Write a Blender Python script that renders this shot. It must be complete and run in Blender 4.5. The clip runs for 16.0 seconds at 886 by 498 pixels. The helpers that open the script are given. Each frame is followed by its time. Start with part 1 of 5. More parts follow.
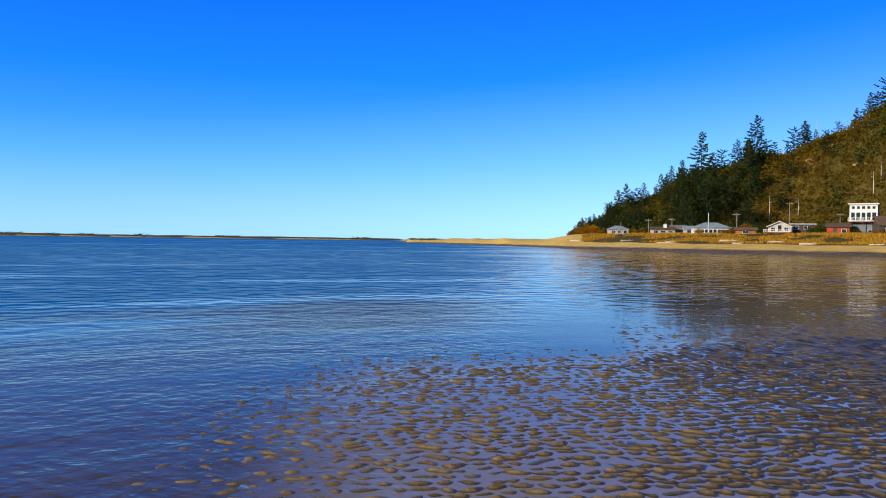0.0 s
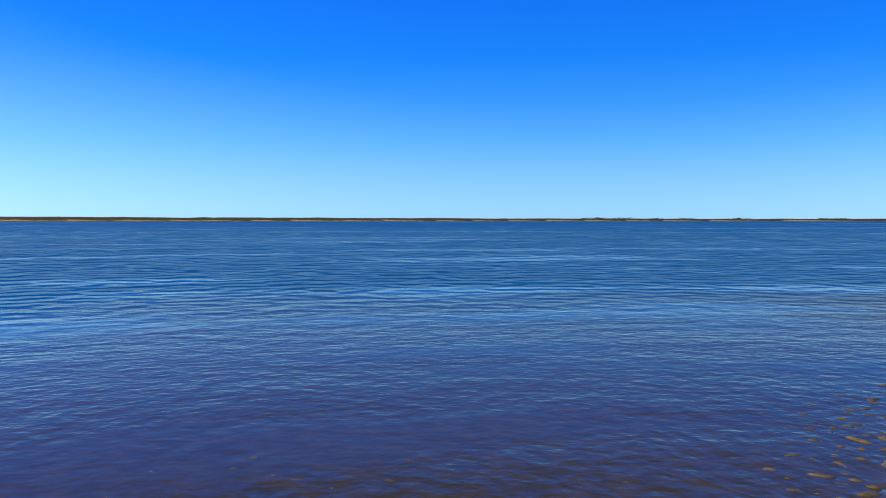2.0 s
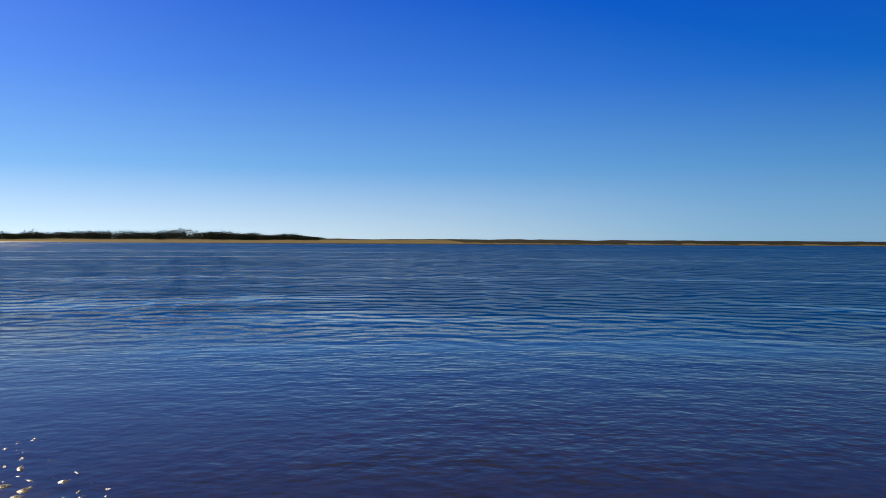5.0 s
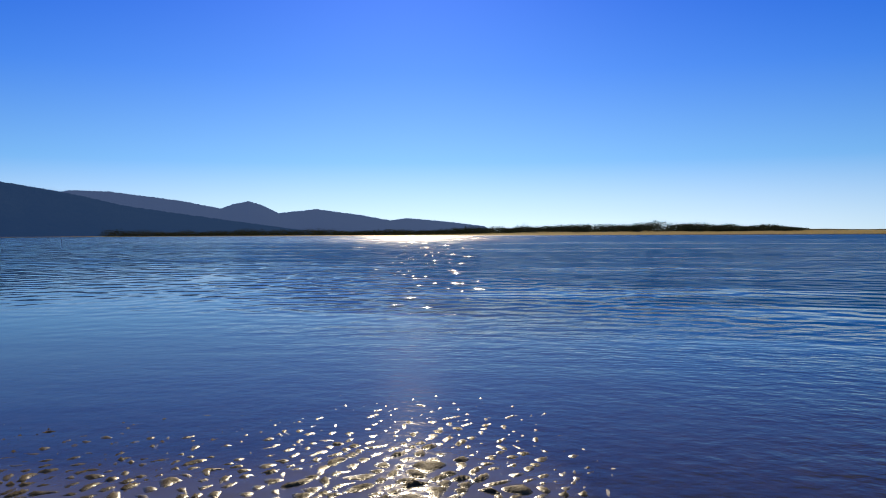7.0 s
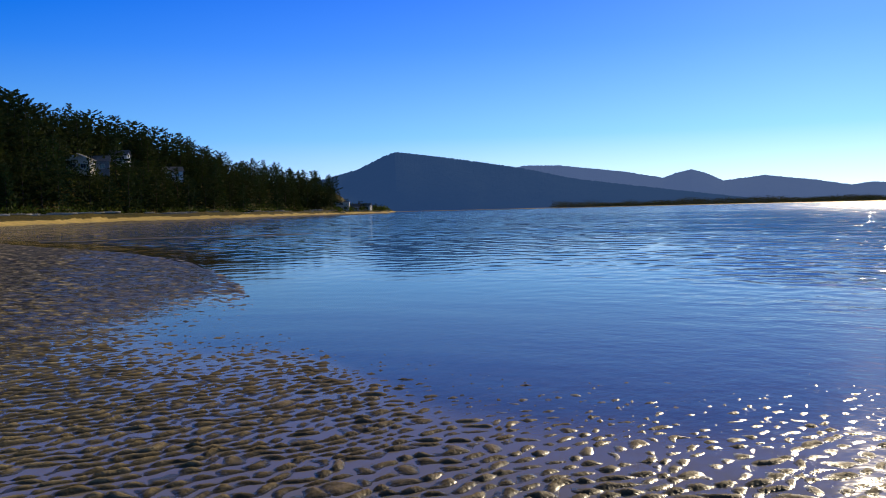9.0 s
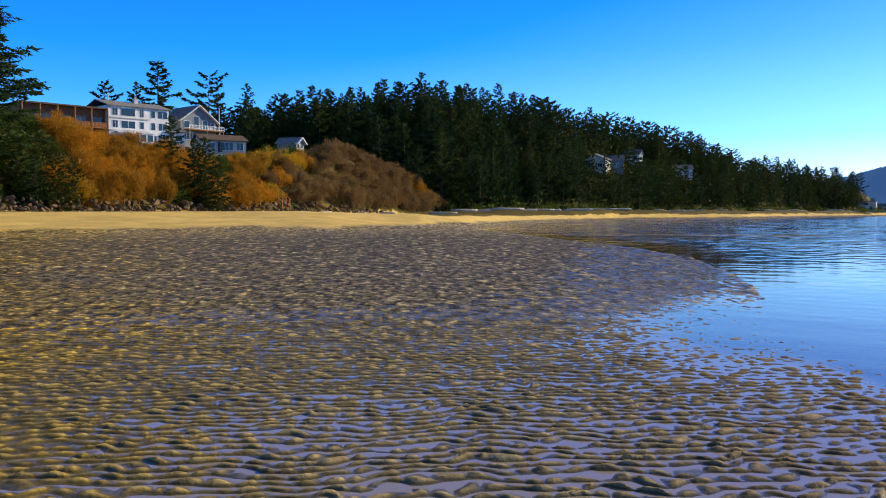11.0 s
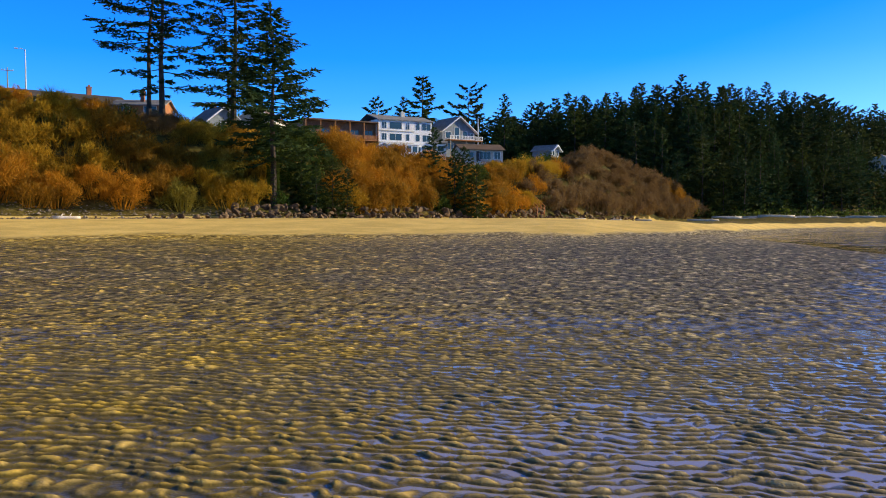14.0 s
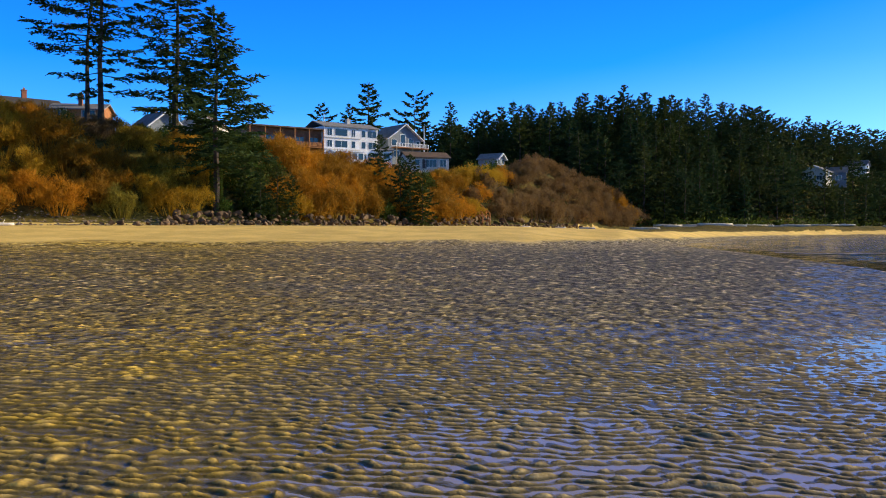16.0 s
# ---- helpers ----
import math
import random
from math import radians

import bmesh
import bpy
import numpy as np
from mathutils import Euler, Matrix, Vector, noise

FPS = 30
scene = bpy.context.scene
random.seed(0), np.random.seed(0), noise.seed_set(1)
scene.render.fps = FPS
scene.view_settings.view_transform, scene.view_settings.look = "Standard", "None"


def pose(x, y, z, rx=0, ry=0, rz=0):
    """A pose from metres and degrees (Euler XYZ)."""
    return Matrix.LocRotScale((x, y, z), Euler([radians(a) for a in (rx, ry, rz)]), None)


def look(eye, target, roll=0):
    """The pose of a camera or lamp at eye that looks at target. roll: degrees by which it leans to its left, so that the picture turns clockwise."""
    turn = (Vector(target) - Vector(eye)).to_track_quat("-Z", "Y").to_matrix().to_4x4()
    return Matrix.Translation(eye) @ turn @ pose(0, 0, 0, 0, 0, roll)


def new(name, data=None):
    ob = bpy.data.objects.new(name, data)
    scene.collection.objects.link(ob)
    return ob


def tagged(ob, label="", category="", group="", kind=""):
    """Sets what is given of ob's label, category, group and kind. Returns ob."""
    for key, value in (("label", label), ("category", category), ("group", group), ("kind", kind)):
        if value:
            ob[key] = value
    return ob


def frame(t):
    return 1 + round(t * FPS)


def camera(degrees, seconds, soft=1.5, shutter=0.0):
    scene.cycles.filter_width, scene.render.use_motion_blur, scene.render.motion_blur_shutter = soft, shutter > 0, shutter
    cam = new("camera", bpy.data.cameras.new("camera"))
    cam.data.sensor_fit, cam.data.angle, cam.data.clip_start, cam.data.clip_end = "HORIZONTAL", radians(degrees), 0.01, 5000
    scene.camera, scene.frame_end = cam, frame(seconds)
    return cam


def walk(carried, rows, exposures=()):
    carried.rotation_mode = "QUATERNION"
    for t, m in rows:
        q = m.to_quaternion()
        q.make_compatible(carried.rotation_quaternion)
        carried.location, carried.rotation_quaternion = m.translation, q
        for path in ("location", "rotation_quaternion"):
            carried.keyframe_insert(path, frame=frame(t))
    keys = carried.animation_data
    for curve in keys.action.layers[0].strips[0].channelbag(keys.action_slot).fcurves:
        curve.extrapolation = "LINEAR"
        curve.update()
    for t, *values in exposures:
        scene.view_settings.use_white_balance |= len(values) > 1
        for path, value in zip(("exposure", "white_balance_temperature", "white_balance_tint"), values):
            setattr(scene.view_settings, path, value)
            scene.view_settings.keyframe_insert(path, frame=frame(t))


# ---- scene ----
# ------------------------------------------------------------ camera
EYE_Z, ARM = 1.6, 0.3


def to(az, r, z=0.0):
    """A place r metres off in the direction az (degrees to the left of +y), at height z."""
    a = radians(az)
    return Vector((-math.sin(a) * r, math.cos(a) * r, z))


def held(yaw, pitch, roll):
    """The camera held at arm's length by someone who turns on the spot."""
    eye = to(yaw, ARM, EYE_Z)
    way = to(yaw, math.cos(radians(pitch)), math.sin(radians(pitch)))
    return look(eye, eye + way, roll)


PATH = [
    (0, 0.01, -0.58, 0.78), (0.5, 12.72, -0.32, 1.15), (1, 21.70, -0.54, 0.68), (1.5, 30.64, -1.64, -0.11),
    (2, 39.50, -1.97, 0.04), (2.5, 48.9, -2.03, 0.19), (3, 56.4, -1.77, 0.06), (3.2, 59.61, -1.69, -0.06),
    (5.3, 92.61, -0.39, 0.61), (5.5, 96.36, -0.42, 0.80), (6, 103.22, -0.54, 0.60), (6.5, 112.03, -0.79, 0.30),
    (7, 118.88, -1.0, -0.28), (7.5, 126.2, -1.36, -0.32), (8, 131.49, -1.90, -0.40), (8.5, 140.65, -2.26, -0.86),
    (9, 148.65, -2.68, -1.34), (9.5, 159.70, -3.09, -1.70), (10, 167.48, -2.84, -1.28), (10.2, 171.11, -2.59, -0.95),
    (12.3, 195.59, -1.58, -0.44), (12.5, 197.88, -1.54, -0.49), (13, 200.33, -1.49, -0.40), (13.5, 200.13, -1.74, -0.29),
    (14, 199.70, -1.83, -0.05), (14.5, 200.59, -1.83, -0.08), (15, 201.52, -1.68, -0.31), (15.5, 200.59, -1.47, -0.33),
    (16, 195.99, -1.31, 0.08),
]
cam = camera(55.97, 16.0, soft=1.0)
walk(cam, [(t, held(yaw, pitch, roll)) for t, yaw, pitch, roll in PATH],
     exposures=[(0, 0.0), (0.5, -0.12), (1.5, -0.12), (2, -0.13), (2.5, -0.36), (3.2, -0.45), (5.3, -1.18), (7, -0.95), (8, -1.0), (8.5, -0.95), (9, -0.55), (9.5, -0.15), (10.2, 0.22), (12.3, 0.45), (16, 0.42)])

# ------------------------------------------------------------ sky and sun
SUN_AZ, SUN_EL = 121.2, 21.0
world = bpy.data.worlds.new("world")
scene.world = world
world.use_nodes = True
wn, wl = world.node_tree.nodes, world.node_tree.links
sky = wn.new("ShaderNodeTexSky")
sky.sky_type, sky.sun_disc = "NISHITA", False
sky.sun_elevation, sky.sun_rotation = radians(SUN_EL), radians(-SUN_AZ)
sky.altitude, sky.air_density, sky.dust_density, sky.ozone_density = 0, 1.0, 0.1, 2.0
# sky brightness evened and raised here, coloured by height: pale horizon, deep blue above
def wnode(kind, **inputs):
    n = wn.new(kind)
    for key, v in inputs.items():
        n.inputs[int(key[1:])].default_value = v
    return n


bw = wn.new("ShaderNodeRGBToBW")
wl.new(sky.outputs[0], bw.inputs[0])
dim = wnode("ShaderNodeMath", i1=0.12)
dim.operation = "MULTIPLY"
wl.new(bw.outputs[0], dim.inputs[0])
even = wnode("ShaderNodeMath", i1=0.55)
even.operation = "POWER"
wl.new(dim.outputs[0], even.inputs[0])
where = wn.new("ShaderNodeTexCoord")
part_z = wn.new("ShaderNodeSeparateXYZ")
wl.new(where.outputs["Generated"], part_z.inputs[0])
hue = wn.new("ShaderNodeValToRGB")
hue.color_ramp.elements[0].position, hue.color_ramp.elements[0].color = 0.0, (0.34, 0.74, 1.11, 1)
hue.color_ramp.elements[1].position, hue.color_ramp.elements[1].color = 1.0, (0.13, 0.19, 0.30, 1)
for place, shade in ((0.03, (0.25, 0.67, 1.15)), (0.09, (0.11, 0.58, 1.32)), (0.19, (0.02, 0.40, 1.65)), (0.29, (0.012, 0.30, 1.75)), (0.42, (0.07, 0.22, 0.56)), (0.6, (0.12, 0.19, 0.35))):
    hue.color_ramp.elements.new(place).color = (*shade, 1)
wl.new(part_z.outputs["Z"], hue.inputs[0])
# raises the sky 9.4 times, ahead of the 0.12 Background strength
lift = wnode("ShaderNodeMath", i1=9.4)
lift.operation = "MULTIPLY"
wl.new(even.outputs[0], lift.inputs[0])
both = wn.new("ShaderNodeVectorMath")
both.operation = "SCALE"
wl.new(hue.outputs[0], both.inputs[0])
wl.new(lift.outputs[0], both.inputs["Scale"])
# the pale glow round the sun
over = wnode("ShaderNodeMath", i1=0.45)
over.operation = "SUBTRACT"
wl.new(dim.outputs[0], over.inputs[0])
glow = wnode("ShaderNodeMath", i1=3.8)
glow.operation, glow.use_clamp = "MULTIPLY", False
some = wnode("ShaderNodeMath", i1=0.0)
some.operation = "MAXIMUM"
wl.new(over.outputs[0], some.inputs[0])
wl.new(some.outputs[0], glow.inputs[0])
sum_up = wn.new("ShaderNodeVectorMath")
sum_up.operation = "ADD"
wl.new(both.outputs[0], sum_up.inputs[0])
warm = wn.new("ShaderNodeVectorMath")
warm.operation = "SCALE"
warm.inputs[0].default_value = (0.96, 1.0, 1.0)
wl.new(glow.outputs[0], warm.inputs["Scale"])
wl.new(warm.outputs[0], sum_up.inputs[1])
# the whitish haze along the horizon below the sun
toward = wn.new("ShaderNodeVectorMath")
toward.operation = "DOT_PRODUCT"
toward.inputs[1].default_value = to(SUN_AZ, 1.0)
wl.new(where.outputs["Generated"], toward.inputs[0])
near_sun = wn.new("ShaderNodeMapRange")
near_sun.interpolation_type = "SMOOTHSTEP"
near_sun.inputs["From Min"].default_value, near_sun.inputs["From Max"].default_value = 0.55, 1.0
wl.new(toward.outputs["Value"], near_sun.inputs["Value"])
low = wn.new("ShaderNodeMapRange")
for key, v in (("From Min", 0.0), ("From Max", 0.085), ("To Min", 1.0), ("To Max", 0.0)):
    low.inputs[key].default_value = v
wl.new(part_z.outputs["Z"], low.inputs["Value"])
amount = wnode("ShaderNodeMath")
amount.operation = "MULTIPLY"
wl.new(near_sun.outputs[0], amount.inputs[0])
wl.new(low.outputs[0], amount.inputs[1])
haze = wn.new("ShaderNodeVectorMath")
haze.operation = "SCALE"
haze.inputs[0].default_value = (4.6, 2.7, 0.2)
wl.new(amount.outputs[0], haze.inputs["Scale"])
hazy = wn.new("ShaderNodeVectorMath")
hazy.operation = "ADD"
wl.new(sum_up.outputs[0], hazy.inputs[0])
wl.new(haze.outputs[0], hazy.inputs[1])
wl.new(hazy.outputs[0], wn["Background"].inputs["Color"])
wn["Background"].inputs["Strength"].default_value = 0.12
lamp = bpy.data.lights.new("sun", "SUN")
lamp.energy, lamp.angle, lamp.color = 5.0, radians(0.5), (1.0, 0.82, 0.55)
sun = new("sun", lamp)
sun.matrix_world = look(to(SUN_AZ, 100, 100 * math.tan(radians(SUN_EL))), (0, 0, 0))

# ------------------------------------------------------------ materials


def blank(name):
    m = bpy.data.materials.new(name)
    m.use_nodes = True
    nt = m.node_tree
    return m, nt, nt.nodes["Principled BSDF"]


def noise_node(nt, scale, detail=3.0, rough=0.6, vector=None):
    n = nt.nodes.new("ShaderNodeTexNoise")
    n.inputs["Scale"].default_value, n.inputs["Detail"].default_value = scale, detail
    n.inputs["Roughness"].default_value = rough
    nt.links.new(vector or nt.nodes.new("ShaderNodeNewGeometry").outputs["Position"], n.inputs["Vector"])
    return n.outputs["Fac"]


def ranged(nt, value, a, b, lo=0.0, hi=1.0, smooth=True):
    n = nt.nodes.new("ShaderNodeMapRange")
    n.interpolation_type = "SMOOTHSTEP" if smooth else "LINEAR"
    for key, v in (("From Min", a), ("From Max", b), ("To Min", lo), ("To Max", hi)):
        n.inputs[key].default_value = v
    nt.links.new(value, n.inputs["Value"])
    return n.outputs["Result"]


def mixed(nt, fac, a, b, blend="MIX"):
    n = nt.nodes.new("ShaderNodeMix")
    n.data_type, n.blend_type = "RGBA", blend
    for key, v in ((0, fac), (6, a), (7, b)):
        if isinstance(v, (tuple, float, int)):
            n.inputs[key].default_value = (*v, 1) if isinstance(v, tuple) else v
        else:
            nt.links.new(v, n.inputs[key])
    return n.outputs[2]


def maths(nt, op, a, b=0.0):
    n = nt.nodes.new("ShaderNodeMath")
    n.operation = op
    for i, v in enumerate((a, b)):
        if isinstance(v, (float, int)):
            n.inputs[i].default_value = v
        else:
            nt.links.new(v, n.inputs[i])
    return n.outputs[0]


def bumped(nt, height, strength, distance, normal=None):
    n = nt.nodes.new("ShaderNodeBump")
    n.inputs["Distance"].default_value = distance
    if isinstance(strength, float):
        n.inputs["Strength"].default_value = strength
    else:
        nt.links.new(strength, n.inputs["Strength"])
    nt.links.new(height, n.inputs["Height"])
    if normal:
        nt.links.new(normal, n.inputs["Normal"])
    return n.outputs["Normal"]


def surface(name, c1, c2, scale=1.0, rough=0.85, bump=0.3, fine=8.0, rand=0.25, island=0.0, depth=0.05, spec=0.3):
    """Two tones in large patches, fine grain, relief, and a shift of tone from thing to thing or piece to piece."""
    m, nt, p = blank(name)
    big, small = noise_node(nt, scale, 4.0), noise_node(nt, scale * fine, 4.0)
    col = mixed(nt, ranged(nt, big, 0.32, 0.68), c1, c2)
    tone = ranged(nt, small, 0.25, 0.75, 0.72, 1.25)
    if rand:
        tone = maths(nt, "MULTIPLY", tone, ranged(nt, nt.nodes.new("ShaderNodeObjectInfo").outputs["Random"], 0, 1, 1 - rand, 1 + rand, False))
    if island:
        tone = maths(nt, "MULTIPLY", tone, ranged(nt, nt.nodes.new("ShaderNodeNewGeometry").outputs["Random Per Island"], 0, 1, 1 - island, 1 + island, False))
    col = mixed(nt, 1.0, col, tone, "MULTIPLY")
    nt.links.new(col, p.inputs["Base Color"])
    p.inputs["Roughness"].default_value = rough
    p.inputs["Specular IOR Level"].default_value = spec
    if bump:
        nt.links.new(bumped(nt, small, bump, depth), p.inputs["Normal"])
    return m


def leafy(name, c1, c2, rand=0.3, island=0.35, scale=0.5, rough=0.7, through_light=0.42):
    """Leaves and needles: tone from piece to piece and plant to plant, a little light let through."""
    m, nt, p = blank(name)
    geo, info = nt.nodes.new("ShaderNodeNewGeometry"), nt.nodes.new("ShaderNodeObjectInfo")
    pick = maths(nt, "ADD", maths(nt, "MULTIPLY", noise_node(nt, scale, 2.0), 0.6), maths(nt, "MULTIPLY", info.outputs["Random"], 0.5))
    col = mixed(nt, ranged(nt, pick, 0.25, 0.85), c1, c2)
    tone = maths(nt, "MULTIPLY", ranged(nt, geo.outputs["Random Per Island"], 0, 1, 1 - island, 1 + island, False),
                 ranged(nt, info.outputs["Random"], 0, 1, 1 + rand, 1 - rand, False))
    col = mixed(nt, 1.0, col, tone, "MULTIPLY")
    nt.links.new(col, p.inputs["Base Color"])
    p.inputs["Roughness"].default_value = rough
    p.inputs["Specular IOR Level"].default_value = 0.15
    tr = nt.nodes.new("ShaderNodeBsdfTranslucent")
    nt.links.new(col, tr.inputs["Color"])
    ms = nt.nodes.new("ShaderNodeMixShader")
    ms.inputs[0].default_value = through_light
    nt.links.new(p.outputs[0], ms.inputs[1])
    nt.links.new(tr.outputs[0], ms.inputs[2])
    nt.links.new(ms.outputs[0], nt.nodes["Material Output"].inputs["Surface"])
    return m


def sand_material():
    """Beach sand: dry and pale up the beach, wet, dark and glossy on the flats; earth and litter above the beach."""
    m, nt, p = blank("beach_ground")
    geo = nt.nodes.new("ShaderNodeNewGeometry")
    pos = geo.outputs["Position"]
    sep = nt.nodes.new("ShaderNodeSeparateXYZ")
    nt.links.new(pos, sep.inputs[0])
    wob = noise_node(nt, 0.12, 4.0)
    level = maths(nt, "ADD", sep.outputs["Z"], ranged(nt, wob, 0.2, 0.8, -0.25, 0.25, False))
    dry = ranged(nt, level, 0.42, 0.75)
    big, mid, fine = noise_node(nt, 0.22, 3.0), noise_node(nt, 2.6, 4.0), noise_node(nt, 60.0, 3.0)
    algae_dark = nt.nodes.new("ShaderNodeAttribute")
    algae_dark.attribute_name = "algae_dark"
    golden = maths(nt, "MULTIPLY", ranged(nt, big, 0.3, 0.6, 0.35, 1.0), algae_dark.outputs["Fac"])
    wet = mixed(nt, golden, (0.265, 0.225, 0.14), (0.39, 0.275, 0.055))
    # bay-side sand toned darker, partly for flats seen against the sun
    bay_dark = ranged(nt, algae_dark.outputs["Fac"], -1.0, 0.0, 1.0, 0.0, False)
    wet = mixed(nt, ranged(nt, noise_node(nt, 3.4, 3.0), 0.42, 0.6, 0.0, 0.6), wet, (0.17, 0.145, 0.085))
    wet = mixed(nt, bay_dark, wet, mixed(nt, mid, (0.135, 0.112, 0.082), (0.17, 0.13, 0.086)))
    grain = nt.nodes.new("ShaderNodeMapping")
    grain.vector_type = "TEXTURE"
    grain.inputs["Rotation"].default_value = (0, 0, radians(6))
    grain.inputs["Scale"].default_value = (1 / 5.0, 1 / 9.0, 1)
    nt.links.new(pos, grain.inputs["Vector"])
    wet = mixed(nt, 1.0, wet, ranged(nt, noise_node(nt, 1.0, 3.0, 0.6, grain.outputs[0]), 0.36, 0.64, 0.74, 1.22), "MULTIPLY")
    # farther out, painted streaks stand in for ripple shading, stretched along the camera's view
    streak = nt.nodes.new("ShaderNodeMapping")
    streak.vector_type = "TEXTURE"
    streak.inputs["Rotation"].default_value = (0, 0, radians(6))
    streak.inputs["Scale"].default_value = (1 / 5.0, 1 / 1.9, 1)
    nt.links.new(pos, streak.inputs["Vector"])
    off = nt.nodes.new("ShaderNodeVectorMath")
    off.operation = "LENGTH"
    nt.links.new(pos, off.inputs[0])
    many = mixed(nt, 1.0, wet, ranged(nt, noise_node(nt, 1.0, 2.0, 0.6, streak.outputs[0]), 0.36, 0.64, 0.32, 1.85), "MULTIPLY")
    wet = mixed(nt, ranged(nt, off.outputs["Value"], 7, 15), wet, many)
    # a longer set of painted ripple streaks, farther off still
    far_streak = nt.nodes.new("ShaderNodeMapping")
    far_streak.vector_type = "TEXTURE"
    far_streak.inputs["Rotation"].default_value = (0, 0, radians(6))
    far_streak.inputs["Scale"].default_value = (1 / 2.6, 1 / 0.6, 1)
    nt.links.new(pos, far_streak.inputs["Vector"])
    many = mixed(nt, 1.0, wet, ranged(nt, noise_node(nt, 1.0, 2.0, 0.6, far_streak.outputs[0]), 0.36, 0.64, 0.5, 1.55), "MULTIPLY")
    wet = mixed(nt, ranged(nt, off.outputs["Value"], 18, 32), wet, many)
    # crests drain golden, troughs hold dark silt and water; ripple shade painted in too
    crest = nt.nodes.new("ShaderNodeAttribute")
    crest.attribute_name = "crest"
    drained_lit = ranged(nt, crest.outputs["Fac"], 0.25, 0.75)
    wet = mixed(nt, drained_lit, mixed(nt, 1.0, wet, (0.38, 0.39, 0.36), "MULTIPLY"), mixed(nt, 1.0, wet, (1.5, 1.41, 1.18), "MULTIPLY"))
    pale = mixed(nt, mid, (0.62, 0.435, 0.125), (0.74, 0.54, 0.18))
    pale = mixed(nt, 1.0, pale, ranged(nt, noise_node(nt, 0.3, 3.0), 0.3, 0.7, 0.82, 1.1), "MULTIPLY")
    col = mixed(nt, dry, wet, pale)
    earth = nt.nodes.new("ShaderNodeAttribute")
    earth.attribute_name = "earth"
    bound = maths(nt, "ADD", earth.outputs["Fac"], ranged(nt, noise_node(nt, 0.1, 3.0, 0.5), 0.25, 0.75, -0.22, 0.22, False))
    loam = mixed(nt, ranged(nt, noise_node(nt, 0.08, 4.0), 0.32, 0.68), (0.075, 0.07, 0.018), (0.135, 0.098, 0.022))
    loam = mixed(nt, 1.0, loam, ranged(nt, noise_node(nt, 1.6, 4.0, 0.7), 0.3, 0.7, 0.55, 1.4), "MULTIPLY")
    col = mixed(nt, ranged(nt, bound, 0.42, 0.58), col, loam)
    col = mixed(nt, 1.0, col, ranged(nt, fine, 0.2, 0.8, 0.8, 1.2, False), "MULTIPLY")
    nt.links.new(col, p.inputs["Base Color"])
    soaked = ranged(nt, sep.outputs["Z"], 0.002, 0.011, 1.0, 0.0)
    gloss = maths(nt, "MAXIMUM", ranged(nt, soaked, 0, 1, 0.6, 0.3, False), ranged(nt, dry, 0, 1, 0.0, 0.95, False))
    nt.links.new(gloss, p.inputs["Roughness"])
    nt.links.new(ranged(nt, soaked, 0, 1, 0.08, 0.35, False), p.inputs["Specular IOR Level"])
    # ripples of the flats, where the sheet itself is too coarse to carry them
    mp = nt.nodes.new("ShaderNodeMapping")
    mp.vector_type = "TEXTURE"
    mp.inputs["Rotation"].default_value = (0, 0, radians(6))
    mp.inputs["Scale"].default_value = (1 / 4.5, 1 / 7.5, 1)
    nt.links.new(pos, mp.inputs["Vector"])
    rip = noise_node(nt, 1.0, 3.0, 0.55, mp.outputs[0])
    coarse = maths(nt, "MULTIPLY", ranged(nt, dry, 0, 1, 1.0, 0.1, False), ranged(nt, off.outputs["Value"], 6, 30, 0.12, 1.0))
    n1 = bumped(nt, rip, coarse, 0.1)
    n2 = bumped(nt, noise_node(nt, 22.0, 3.0, 0.6), 0.4, 0.02, n1)
    nt.links.new(bumped(nt, fine, 0.3, 0.006, n2), p.inputs["Normal"])
    return m


